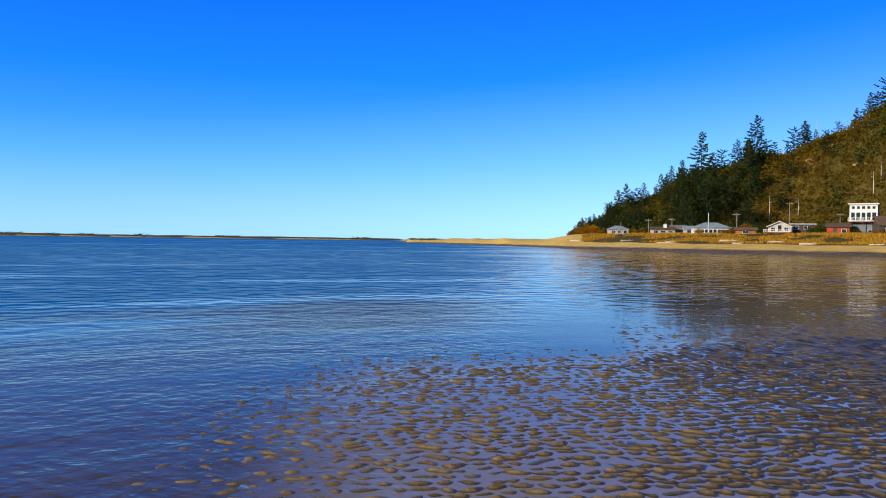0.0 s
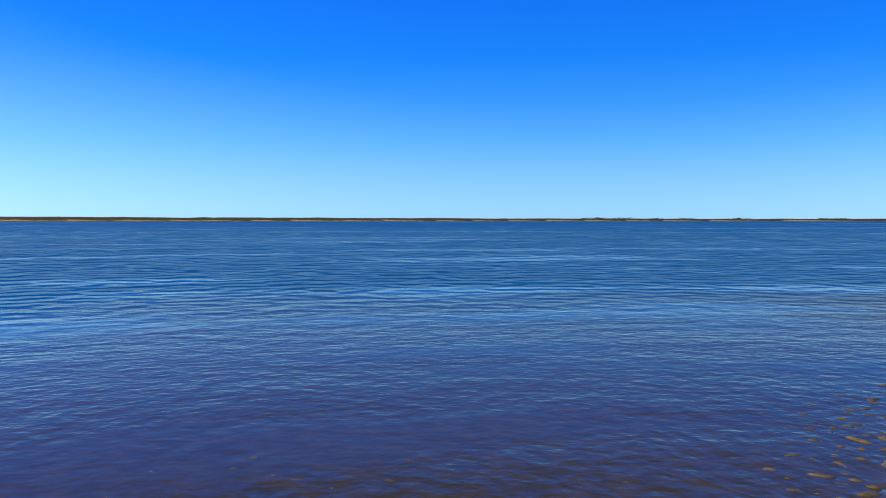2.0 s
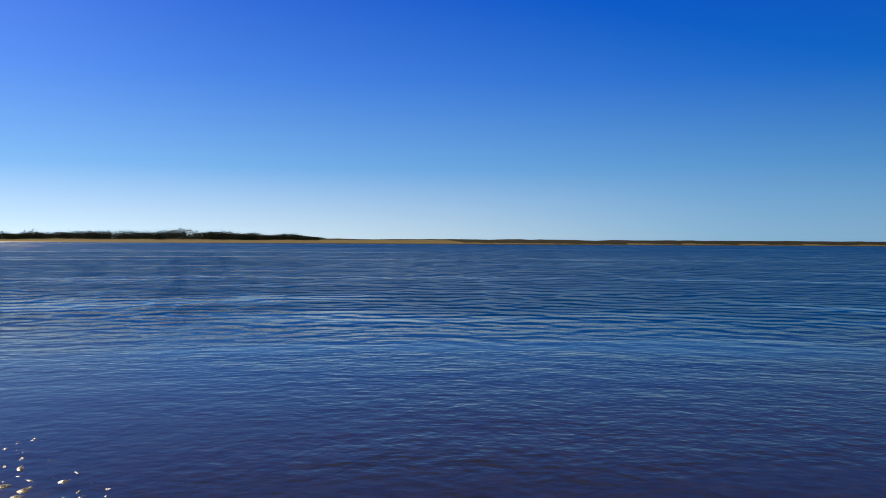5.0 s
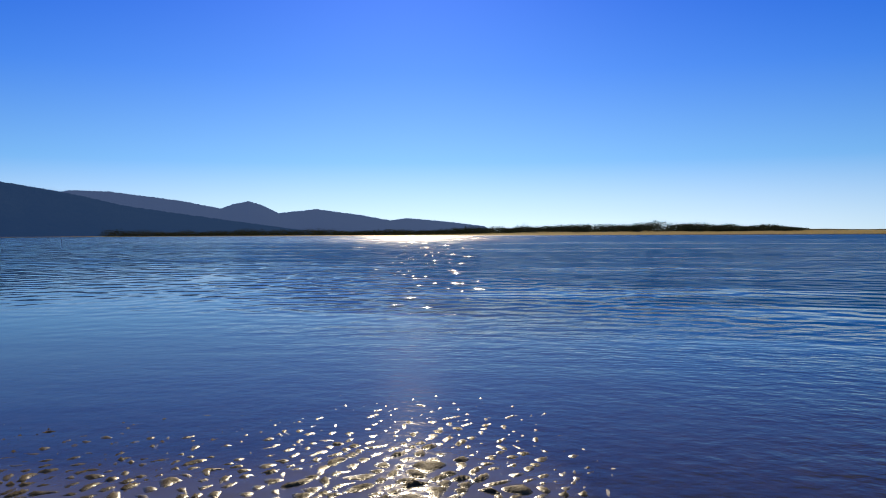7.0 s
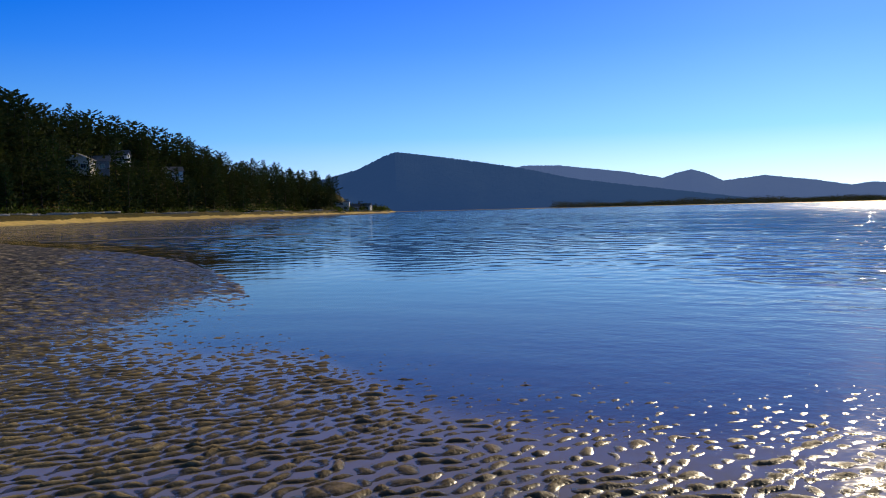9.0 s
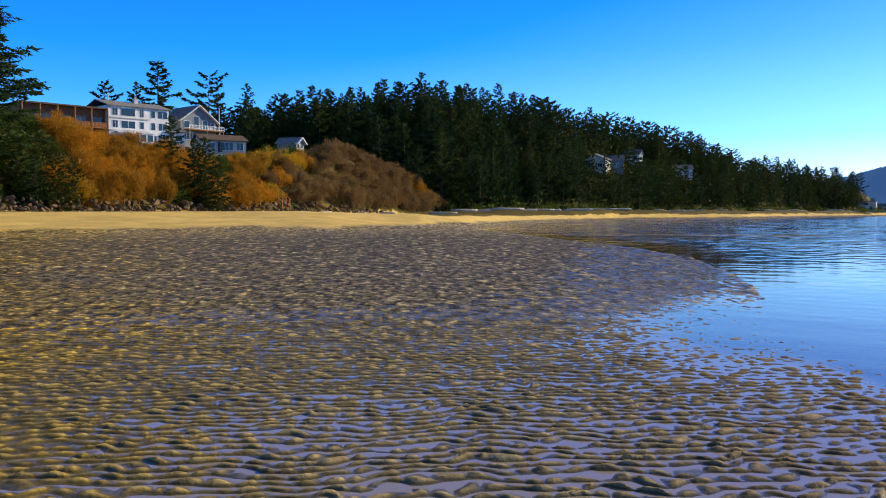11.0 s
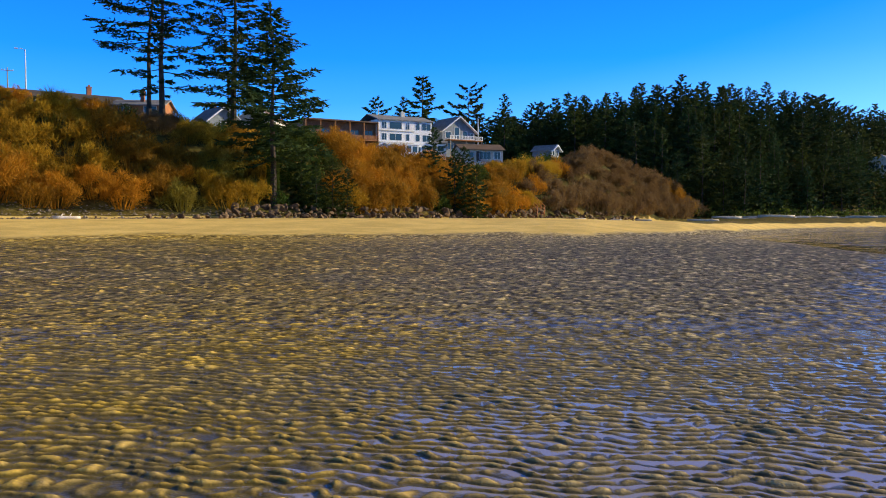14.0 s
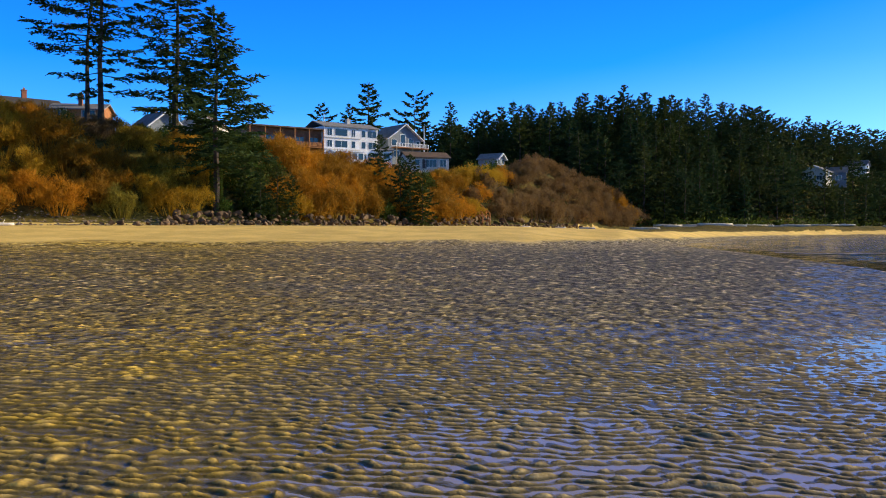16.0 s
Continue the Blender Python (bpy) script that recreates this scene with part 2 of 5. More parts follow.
def water_material():
    """Sea water: partly clear over the flats; sand-bed tone and reflected-sky blue painted into its body; wavelets that
    bend round the bar, ruffled and calm bands.
    """
    m, nt, p = blank("water")
    pos = nt.nodes.new("ShaderNodeNewGeometry").outputs["Position"]
    at = nt.nodes.new("ShaderNodeAttribute")
    at.attribute_name = "depth"
    wind = nt.nodes.new("ShaderNodeAttribute")
    wind.attribute_name = "wind"
    # directions and distances from the middle of the bar, round which the wavelets bend
    off = nt.nodes.new("ShaderNodeVectorMath")
    off.operation = "SUBTRACT"
    off.inputs[1].default_value = (6.0, 0.0, 0.0)
    nt.links.new(pos, off.inputs[0])
    reach = nt.nodes.new("ShaderNodeVectorMath")
    reach.operation = "LENGTH"
    nt.links.new(off.outputs[0], reach.inputs[0])
    far = reach.outputs["Value"]
    sep = nt.nodes.new("ShaderNodeSeparateXYZ")
    nt.links.new(off.outputs[0], sep.inputs[0])
    turn = maths(nt, "ARCTAN2", maths(nt, "MULTIPLY", sep.outputs["Y"], -1.0), maths(nt, "MULTIPLY", sep.outputs["X"], -1.0))

    def ringed(along, outward):
        n = nt.nodes.new("ShaderNodeCombineXYZ")
        nt.links.new(maths(nt, "MULTIPLY", turn, along), n.inputs[0])
        nt.links.new(outward, n.inputs[1])
        return n.outputs[0]

    # long bands of calm and ruffled water across the bay
    bands = noise_node(nt, 1.0, 3.0, 0.55, ringed(2.0, maths(nt, "MULTIPLY", maths(nt, "LOGARITHM", far, 2.718), 8.0)))
    ruffle = maths(nt, "MULTIPLY", ranged(nt, bands, 0.34, 0.52, 0.5, 1.0), wind.outputs["Fac"])
    smear = ranged(nt, far, 40, 300)
    w1 = noise_node(nt, 1.0, 2.0, 0.55, ringed(72.0, maths(nt, "MULTIPLY", far, 5.6)))
    w2 = noise_node(nt, 1.0, 2.0, 0.5, ringed(26.0, maths(nt, "MULTIPLY", far, 1.9)))
    w3 = noise_node(nt, 1.0, 1.0, 0.5, ringed(4.0, maths(nt, "MULTIPLY", far, 0.75)))
    # wind waves scaled with distance to keep their size in the camera's view, for glints
    chop = noise_node(nt, 1.0, 0.0, 0.5, ringed(42.0, maths(nt, "MULTIPLY", maths(nt, "LOGARITHM", far, 2.718), 38.0)))
    open_water = ranged(nt, far, 13, 30)
    n3 = bumped(nt, w3, maths(nt, "MULTIPLY", maths(nt, "MAXIMUM", ruffle, 0.12), ranged(nt, far, 30, 70, 1.0, 0.2)), 0.065)
    n2 = bumped(nt, w2, maths(nt, "MULTIPLY", ruffle, ranged(nt, far, 20, 55, 1.0, 0.1)), 0.048, n3)
    n1 = bumped(nt, maths(nt, "MULTIPLY", chop, maths(nt, "MULTIPLY", far, 0.0088)), maths(nt, "MULTIPLY", ruffle, open_water), 1.0, n2)
    n1 = bumped(nt, w1, maths(nt, "MULTIPLY", ruffle, ranged(nt, far, 14, 32, 1.0, 0.1)), 0.038, n1)
    # the water's body: sand bed tone, then a blue standing in for reflected sky
    depth = at.outputs["Fac"]
    bed = mixed(nt, ranged(nt, noise_node(nt, 5.0, 4.0, 0.65), 0.35, 0.7), (0.100, 0.080, 0.046), (0.150, 0.117, 0.068))
    # thinnest film painted pale for the bright sky it mirrors
    bed = mixed(nt, ranged(nt, depth, 0.0, 0.012), (0.44, 0.385, 0.31), bed)
    body = mixed(nt, ranged(nt, depth, 0.055, 0.20), bed, (0.001, 0.13, 0.45))
    under = nt.nodes.new("ShaderNodeBsdfDiffuse")
    nt.links.new(body, under.inputs["Color"])
    clear = nt.nodes.new("ShaderNodeBsdfTransparent")
    clear.inputs["Color"].default_value = (0.90, 0.95, 0.97, 1)
    seen = nt.nodes.new("ShaderNodeMixShader")
    nt.links.new(maths(nt, "MULTIPLY", maths(nt, "EXPONENT", maths(nt, "MULTIPLY", depth, -12.0)), 0.4), seen.inputs[0])
    nt.links.new(under.outputs[0], seen.inputs[1])
    nt.links.new(clear.outputs[0], seen.inputs[2])
    gl = nt.nodes.new("ShaderNodeBsdfGlossy")
    nt.links.new(maths(nt, "ADD", 0.055, maths(nt, "MULTIPLY", maths(nt, "MULTIPLY", smear, ruffle), 0.17)), gl.inputs["Roughness"])
    nt.links.new(n1, gl.inputs["Normal"])
    fr = nt.nodes.new("ShaderNodeFresnel")
    fr.inputs["IOR"].default_value = 1.33
    nt.links.new(n1, fr.inputs["Normal"])
    ms = nt.nodes.new("ShaderNodeMixShader")
    # ruffled and far, its mirroring is cut so the painted sky blue shows
    nt.links.new(maths(nt, "MULTIPLY", fr.outputs[0], ranged(nt, maths(nt, "MULTIPLY", ruffle, ranged(nt, far, 12, 60, 0.55, 1.0)), 0.1, 0.7, 1.0, 0.36)), ms.inputs[0])
    nt.links.new(seen.outputs[0], ms.inputs[1])
    nt.links.new(gl.outputs[0], ms.inputs[2])
    nt.links.new(ms.outputs[0], nt.nodes["Material Output"].inputs["Surface"])
    return m


def glass_material():
    m, nt, p = blank("window_glass")
    p.inputs["Base Color"].default_value = (0.02, 0.045, 0.06, 1)
    p.inputs["Roughness"].default_value = 0.06
    p.inputs["IOR"].default_value = 1.5
    nt.links.new(bumped(nt, noise_node(nt, 0.8, 2.0), 0.1, 0.02), p.inputs["Normal"])
    return m


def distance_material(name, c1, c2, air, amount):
    """Wooded hills kilometres off; a bluish glow of their own stands in for lit air."""
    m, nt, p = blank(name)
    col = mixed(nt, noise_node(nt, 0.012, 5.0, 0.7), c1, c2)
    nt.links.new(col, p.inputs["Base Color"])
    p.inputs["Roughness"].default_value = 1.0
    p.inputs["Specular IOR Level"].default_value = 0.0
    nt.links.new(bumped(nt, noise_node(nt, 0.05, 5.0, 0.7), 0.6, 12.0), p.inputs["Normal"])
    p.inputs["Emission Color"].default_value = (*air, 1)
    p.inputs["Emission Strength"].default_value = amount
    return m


SAND, WATER, GLASS = sand_material(), water_material(), glass_material()
ROCK = surface("rock", (0.06, 0.037, 0.018), (0.175, 0.112, 0.055), 0.9, 0.85, 0.5, 7.0, 0.3, 0.0, 0.04)
DRIFT = surface("driftwood", (0.46, 0.40, 0.31), (0.64, 0.57, 0.45), 1.5, 0.85, 0.4, 9.0, 0.2, 0.0, 0.02)
GRAVEL = surface("gravel", (0.13, 0.10, 0.065), (0.26, 0.21, 0.14), 2.0, 0.9, 0.3, 5.0, 0.0, 0.4, 0.02)
SANDSTONE = surface("sandstone", (0.34, 0.24, 0.11), (0.46, 0.33, 0.17), 0.4, 0.9, 0.5, 7.0, 0.1, 0.0, 0.1)
BARK = surface("bark", (0.05, 0.038, 0.028), (0.09, 0.07, 0.052), 1.2, 0.95, 0.7, 6.0, 0.15, 0.0, 0.05)
IVY = leafy("ivy", (0.05, 0.09, 0.015), (0.10, 0.15, 0.02), 0.2, 0.4)
NEEDLE = leafy("spruce_needles", (0.024, 0.048, 0.015), (0.066, 0.088, 0.018), 0.35, 0.2, 0.12, 0.85, 0.28)
PINE = leafy("pine_needles", (0.022, 0.042, 0.014), (0.056, 0.07, 0.017), 0.3, 0.2, 0.12, 0.85, 0.28)
WILLOW = leafy("willow_twigs", (0.40, 0.18, 0.010), (0.30, 0.16, 0.015), 0.25, 0.35, 0.25)
ALDER = leafy("alder_twigs", (0.35, 0.225, 0.015), (0.42, 0.24, 0.015), 0.3, 0.35, 0.25)
OLIVE = leafy("olive_twigs", (0.21, 0.175, 0.022), (0.30, 0.21, 0.024), 0.3, 0.4, 0.25)
BARE = leafy("bare_twigs", (0.16, 0.105, 0.045), (0.21, 0.125, 0.045), 0.25, 0.35, 0.25)
GOLD = leafy("gold_leaves", (0.48, 0.27, 0.02), (0.38, 0.23, 0.025), 0.25, 0.35, 0.4)
GREEN = leafy("evergreen_shrub_leaves", (0.04, 0.07, 0.012), (0.085, 0.115, 0.018), 0.3, 0.4, 0.4)
SCRUB = leafy("hillside_scrub_leaves", (0.065, 0.085, 0.008), (0.25, 0.14, 0.01), 0.0, 0.28, 0.06)
HILLGREEN = leafy("hillside_tree_leaves", (0.032, 0.058, 0.012), (0.085, 0.11, 0.017), 0.0, 0.4, 0.12)
TIMBER = surface("brown_timber", (0.17, 0.075, 0.035), (0.24, 0.11, 0.05), 0.8, 0.75, 0.2, 10.0, 0.05, 0.0, 0.02)
DARKSCRUB = leafy("dune_scrub_leaves", (0.02, 0.03, 0.015), (0.035, 0.042, 0.02), 0.0, 0.4, 0.05)
GRASS = leafy("dune_grass_blades", (0.55, 0.29, 0.02), (0.60, 0.38, 0.045), 0.0, 0.35, 0.08)
WHITE = surface("white_paint", (0.74, 0.74, 0.72), (0.80, 0.80, 0.78), 0.6, 0.6, 0.08, 12.0, 0.03, 0.0, 0.01)
GREY = surface("grey_siding", (0.15, 0.18, 0.20), (0.20, 0.23, 0.25), 0.7, 0.75, 0.15, 10.0, 0.05, 0.0, 0.02)
PALE = surface("pale_siding", (0.50, 0.48, 0.42), (0.58, 0.55, 0.48), 0.7, 0.75, 0.15, 10.0, 0.06, 0.0, 0.02)
DARK = surface("dark_siding", (0.06, 0.05, 0.045), (0.09, 0.075, 0.06), 0.7, 0.8, 0.15, 10.0, 0.05, 0.0, 0.02)
CEDAR = surface("cedar_boards", (0.34, 0.135, 0.04), (0.42, 0.18, 0.06), 0.8, 0.7, 0.2, 10.0, 0.08, 0.0, 0.02)
RED = surface("red_boards", (0.40, 0.05, 0.02), (0.48, 0.08, 0.03), 0.8, 0.7, 0.2, 10.0, 0.08, 0.0, 0.02)
ROOF = surface("grey_shingles", (0.15, 0.15, 0.155), (0.21, 0.21, 0.215), 0.8, 0.85, 0.4, 8.0, 0.15, 0.0, 0.03)
BLUEROOF = surface("blue_grey_roof", (0.22, 0.29, 0.36), (0.28, 0.35, 0.43), 0.8, 0.6, 0.3, 8.0, 0.08, 0.0, 0.03)
BROWNROOF = surface("brown_shingles", (0.10, 0.07, 0.05), (0.15, 0.10, 0.07), 0.8, 0.85, 0.4, 8.0, 0.15, 0.0, 0.03)
BRICK = surface("chimney_brick", (0.24, 0.09, 0.05), (0.30, 0.13, 0.08), 2.0, 0.9, 0.4, 6.0, 0.1, 0.0, 0.02)
POLEWOOD = surface("weathered_pole_wood", (0.22, 0.19, 0.15), (0.30, 0.26, 0.21), 1.0, 0.85, 0.3, 6.0, 0.15, 0.0, 0.02)
METAL = surface("galvanised_metal", (0.55, 0.57, 0.58), (0.62, 0.63, 0.64), 1.0, 0.45, 0.05, 6.0, 0.05, 0.0, 0.01)

# ------------------------------------------------------------ lie of the land


def fade(x):
    x = np.clip(x, 0, 1)
    return x * x * (3 - 2 * x)


def dither(ix, iy, k):
    h = (ix * 374761393 + iy * 668265263 + k * 982451653) & 0xFFFFFFFF
    h = ((h ^ (h >> 13)) * 1274126177) & 0xFFFFFFFF
    return ((h ^ (h >> 16)) & 0xFFFF) / 65535.0


def lumps(x, y, size, k=0):
    """Smooth value noise, 0 to 1, with features of the given size in metres."""
    x, y = np.asarray(x, float) / size, np.asarray(y, float) / size
    ix, iy = np.floor(x).astype(np.int64), np.floor(y).astype(np.int64)
    fx, fy = fade(x - ix), fade(y - iy)
    a, b = dither(ix, iy, k), dither(ix + 1, iy, k)
    c, d = dither(ix, iy + 1, k), dither(ix + 1, iy + 1, k)
    return (a + (b - a) * fx) * (1 - fy) + (c + (d - c) * fx) * fy


# by direction: where the far shore begins; where the sand bar under the camera dips below the water
SHORE = ((2.9, 1900), (20, 1700), (40, 1250), (60, 950), (75, 800), (90, 760), (100, 800), (110, 900), (125, 1200), (140, 1500),
         (151.6, 1650), (152.3, 600), (157, 420), (162.8, 270), (170.6, 214), (175, 160), (180.7, 96), (184, 74), (190, 64), (200, 62),
         (228, 60), (260, 70), (300, 105), (320, 125), (332, 139), (344.2, 168), (351.7, 214), (357, 320), (362.5, 470), (362.9, 1900))
BAR = ((-60, 300), (-45, 40), (-28, 17), (-16, 14), (-12, 11.8), (7, 11), (11, 10.2), (15, 8.5), (20, 8), (26, 7), (36, 6), (60, 4.5), (90, 3.5), (104, 3.4), (111, 5), (120, 6), (131, 5.4), (142, 5.6), (148, 6.2),
       (152, 7), (156, 8.5), (159, 10.8), (161.5, 16), (164, 25.5), (174, 52), (181, 82), (186, 140), (192, 300), (300, 300))
# direction, toe, height of the top, width of the slope
BLUFF = ((182.6, 207, 2.4, 10), (183.6, 198, 3.6, 14), (185, 188, 7.2, 17), (187, 174, 11.5, 19), (189, 164, 14.2, 20), (190.6, 156, 13.4, 19),
         (192, 150, 11.2, 18), (196, 134, 10, 18), (200, 122, 9.5, 18), (204, 113, 10.5, 18), (207, 108, 12, 18), (210, 103, 13.2, 18), (216, 99, 14.2, 18),
         (222, 97, 15.0, 18), (228, 95, 16.4, 18), (250, 100, 18, 20), (300, 190, 15, 25), (322, 300, 8, 40), (330, 330, 2.4, 40))
HILL = ((151, 700, 2.4, 40), (152.5, 640, 3, 40), (155, 540, 5.5, 40), (156.2, 505, 11, 45), (157, 490, 13.5, 50), (160, 425, 15.5, 50), (164, 345, 19.5, 55),
        (168, 297, 23, 60), (171.6, 257, 25, 60), (178, 220, 27, 60), (183, 205, 27, 55), (189, 232, 27, 50), (196, 270, 24, 50),
        (205, 300, 19, 50), (230, 320, 19, 50), (300, 330, 45, 80), (325, 290, 66, 90), (332, 290, 55, 80), (336, 292, 42.5, 65),
        (338, 294, 36, 60), (342, 296, 29.5, 52), (346, 300, 19.5, 45), (349.4, 305, 8, 30), (351, 310, 3, 20), (352, 320, 2.4, 20))


def table(rows, col, az):
    return np.interp(az, [r[0] for r in rows], [r[col] for r in rows])


def land(x, y):
    """Height of the bare ground, without sand ripples."""
    r, az = np.hypot(x, y), np.degrees(np.arctan2(-x, y)) % 360
    a1 = np.where(az < 2.9, az + 360, az)
    rs = table(SHORE, 1, a1) * (1 + 0.02 * (lumps(a1 * 10, r * 0 + 3, 60, 5) - 0.5))
    d = r - rs
    far = (a1 > 2.9) & (a1 < 152)
    low = np.interp(a1, (3, 112, 121, 146), (1.0, 1.0, 0.32, 0.1))
    top = np.where(far, 3.2 * low, np.interp(a1, (150, 186, 192, 232, 318, 328, 351, 354, 363), (1.75, 1.75, 2.1, 2.1, 2.4, 1.9, 1.9, 1.8, 1.5)))
    beach = np.where(d < 0, np.maximum(d * 0.03, -1.5), top * fade(d / np.where(far, 70, 40)) ** 0.9)
    z = np.where(far & (d > 0), beach + 2.2 * low * fade((d - 60) / 60) * (lumps(a1 * 14, d * 0.6, 22, 9) + 0.3), beach)
    spit = (a1 > 354) & (d > 90)
    z = np.where(spit, 1.5 - np.minimum((d - 90) * 0.03, 3.0), z)
    bench = (a1 > 325) & (a1 < 356) & (d > 28)
    z = np.where(bench, z + 2.5 * fade((d - 28) / 48) * fade((354.5 - a1) / 4), z)
    for rows in (BLUFF, HILL):
        toe, high, wide = (table(rows, c, a1) for c in (1, 2, 3))
        up = (r - toe) / wide
        rise = 2.4 + (high - 2.4) * fade(up) + np.minimum(np.maximum(r - toe - wide, 0) * 0.075, 7.0) * fade((high - 3) / 6)
        gully = (lumps(a1 * 5.2, r * 0.25, 12, 23) - 0.5) * 6.0 * fade(up * 2) * fade((1.25 - up) * 4) * fade((a1 - 318) / 8) * fade((350.5 - a1) / 4)
        z = np.where((d > 25) & (up > 0) & (a1 > 150) & ~far, np.maximum(z, rise + gully + (lumps(x, y, 6, 2) - 0.5) * 1.4 * fade(up * 4)), z)
    # the flat, rippled bar on which the camera stands
    a2 = np.where(az > 300, az - 360, az)
    rb = table(BAR, 1, a2)
    b = rb - r
    bar = np.where(b < 0, np.maximum(b * np.where(b > -3, 0.009, 0.011) * (1 + 0.4 * fade((a2 - 58) / 15) * fade((113 - a2) / 9)), -0.24 + 0.236 * fade((-5 - a2) / 7) - 1.26 * fade((a2 + 9) / 8) * fade((162 - a2) / 12)), np.minimum(b * 0.006, 0.004) + 0.007 * fade((az - 192) / 30) * fade((300 - az) / 40) + 0.0045 * np.clip(r - 14, 0, 60) * fade((rb - 40) / 60))
    bar = bar - 0.009 * fade((a2 + 27) / 24) * fade((60 - a2) / 30) - 0.010 * fade((a2 - 1) / 15) * fade((60 - a2) / 30) - 0.001 * fade((214 - az) / 40) * fade((az - 140) / 10) * fade((14 - r) / 6) - 0.013 * fade((a2 - 13) / 10) * fade((112 - a2) / 20) + 0.002
    bar = bar + 0.0035 * (lumps(x, y, 0.6, 3) - 0.5) + 0.005 * (lumps(x, y, 3.0, 4) - 0.5)
    # a shallow bay cuts into the bar between its near end and its long arm
    bar = bar - 0.024 * np.exp(-((az - 161) / 8.0) ** 2 - (np.log(np.maximum(r, 1.0) / 13.0) / 0.3) ** 2)
    rim = 66 + 3 * (lumps(az, r * 0, 4, 19) - 0.5)
    bar = np.maximum(bar, 2.05 * fade((az - 156.0) / 1.5) * fade((180 - az) / 6) - 2.02 - ((r - rim) / 9) ** 2)
    return np.where(r < 130, np.maximum(z, bar), z)


def crests(x, y):
    """Cuspate, short-crested sand ripples two hands apart: 0 in the troughs, 1 on the crests."""
    c, s = math.cos(radians(-6)), math.sin(radians(-6))
    u, v = x * c - y * s, x * s + y * c
    ph = v / 0.15 + 1.6 * (lumps(u, v, 0.6, 12) - 0.5) + 1.05 * (lumps(u, v, 0.18, 14) - 0.5)
    row = np.floor(ph).astype(np.int64)
    f = ph - row
    along = u / 0.17 + 7.0 * dither(row, row * 3, 15) + 0.9 * (lumps(u, v, 0.14, 16) - 0.5)
    cell = np.floor(along).astype(np.int64)
    cusp = np.abs(np.sin(math.pi * along))
    at = 0.80 - 0.22 * cusp
    saw = np.where(f < at, f / at, (1 - f) / (1 - at))
    return saw ** 1.25 * (0.2 + 0.8 * cusp) * (0.62 + 0.56 * dither(cell, row, 17))


def ripples(x, y):
    return 0.035 * (crests(x, y) - 0.29)


def grid_sheet(name, az, rings, height, materials, pick=None, attr=None):
    """A round sheet: rings by directions, closed in itself, with a middle point."""
    a = np.radians(az)
    n, k = len(az), len(rings)
    x, y = -np.sin(a)[None, :] * rings[:, None], np.cos(a)[None, :] * rings[:, None]
    z = height(x, y)
    v = np.stack([x, y, z], -1).reshape(-1, 3)
    i = (np.arange(k - 1)[:, None] * n + np.arange(n)[None, :]).ravel()
    j = (np.arange(k - 1)[:, None] * n + (np.arange(n)[None, :] + 1) % n).ravel()
    quads = np.stack([i, i + n, j + n, j], -1)
    v = np.vstack([v, [[0, 0, float(height(np.zeros(1), np.zeros(1))[0])]]])
    mid = len(v) - 1
    tri = np.stack([np.arange(n), (np.arange(n) + 1) % n, np.full(n, mid)], -1)
    me = bpy.data.meshes.new(name)
    me.vertices.add(len(v))
    me.vertices.foreach_set("co", v.ravel())
    loops = np.concatenate([quads.ravel(), tri.ravel()])
    me.loops.add(len(loops))
    me.loops.foreach_set("vertex_index", loops)
    starts = np.concatenate([np.arange(len(quads)) * 4, len(quads) * 4 + np.arange(len(tri)) * 3])
    me.polygons.add(len(starts))
    me.polygons.foreach_set("loop_start", starts)
    for m in materials:
        me.materials.append(m)
    if pick is not None:
        c = v[quads].mean(1)
        idx = np.concatenate([pick(c[:, 0], c[:, 1], c[:, 2]).astype(np.int32), np.zeros(len(tri), np.int32)])
        me.polygons.foreach_set("material_index", idx)
    me.update(calc_edges=True)
    me.validate()
    me.polygons.foreach_set("use_smooth", np.ones(len(me.polygons), bool))
    for key, value in (attr or {}).items():
        at = me.attributes.new(key, "FLOAT", "POINT")
        at.data.foreach_set("value", value(v[:, 0], v[:, 1]).astype(np.float32))
    return new(name, me)


def ground_height(x, y):
    z, r = land(x, y), np.hypot(x, y)
    az = (np.degrees(np.arctan2(-x, y)) + 60) % 360 - 60
    smooth = 1 - 0.75 * fade((-4 - az) / 6) * fade((r - 16) / 4)
    return z + smooth * ripples(x, y) * np.where(z > 0.5, 0, 1) * fade((60 - r) / 25) * fade((r - 1.5) / 1.5)


def earthy(x, y):
    """Where the ground is earth and litter, not sand: 0 on the beach, 1 above it."""
    z = land(x, y)
    r, az = np.hypot(x, y), np.degrees(np.arctan2(-x, y)) % 360
    edge = 2.3 - 0.95 * fade((az - 149) / 3) * fade((187 - az) / 5)
    edge = np.where(az > 322, np.where(az > 350.5, 9.0, 1.75), edge)
    spit = (az > 2.9) & (az < 152)
    edge = np.where(spit, np.where(az < 86, 1.3, 3.9), edge)
    return np.where(r > 40, fade((z - edge) / 1.1 + 0.5), 0.0)


def algae_dark_on(x, y):
    """Where a golden film grows on flats that drain, towards the land; negative: bay-side sand darkened, partly as if
    backlit.
    """
    az = np.degrees(np.arctan2(-x, y)) % 360
    return np.where(az < 300, fade((az - 184) / 28), 0.0) - 1.0 * fade((az - 290) / 20) - 1.0 * fade((184 - az) / 34)


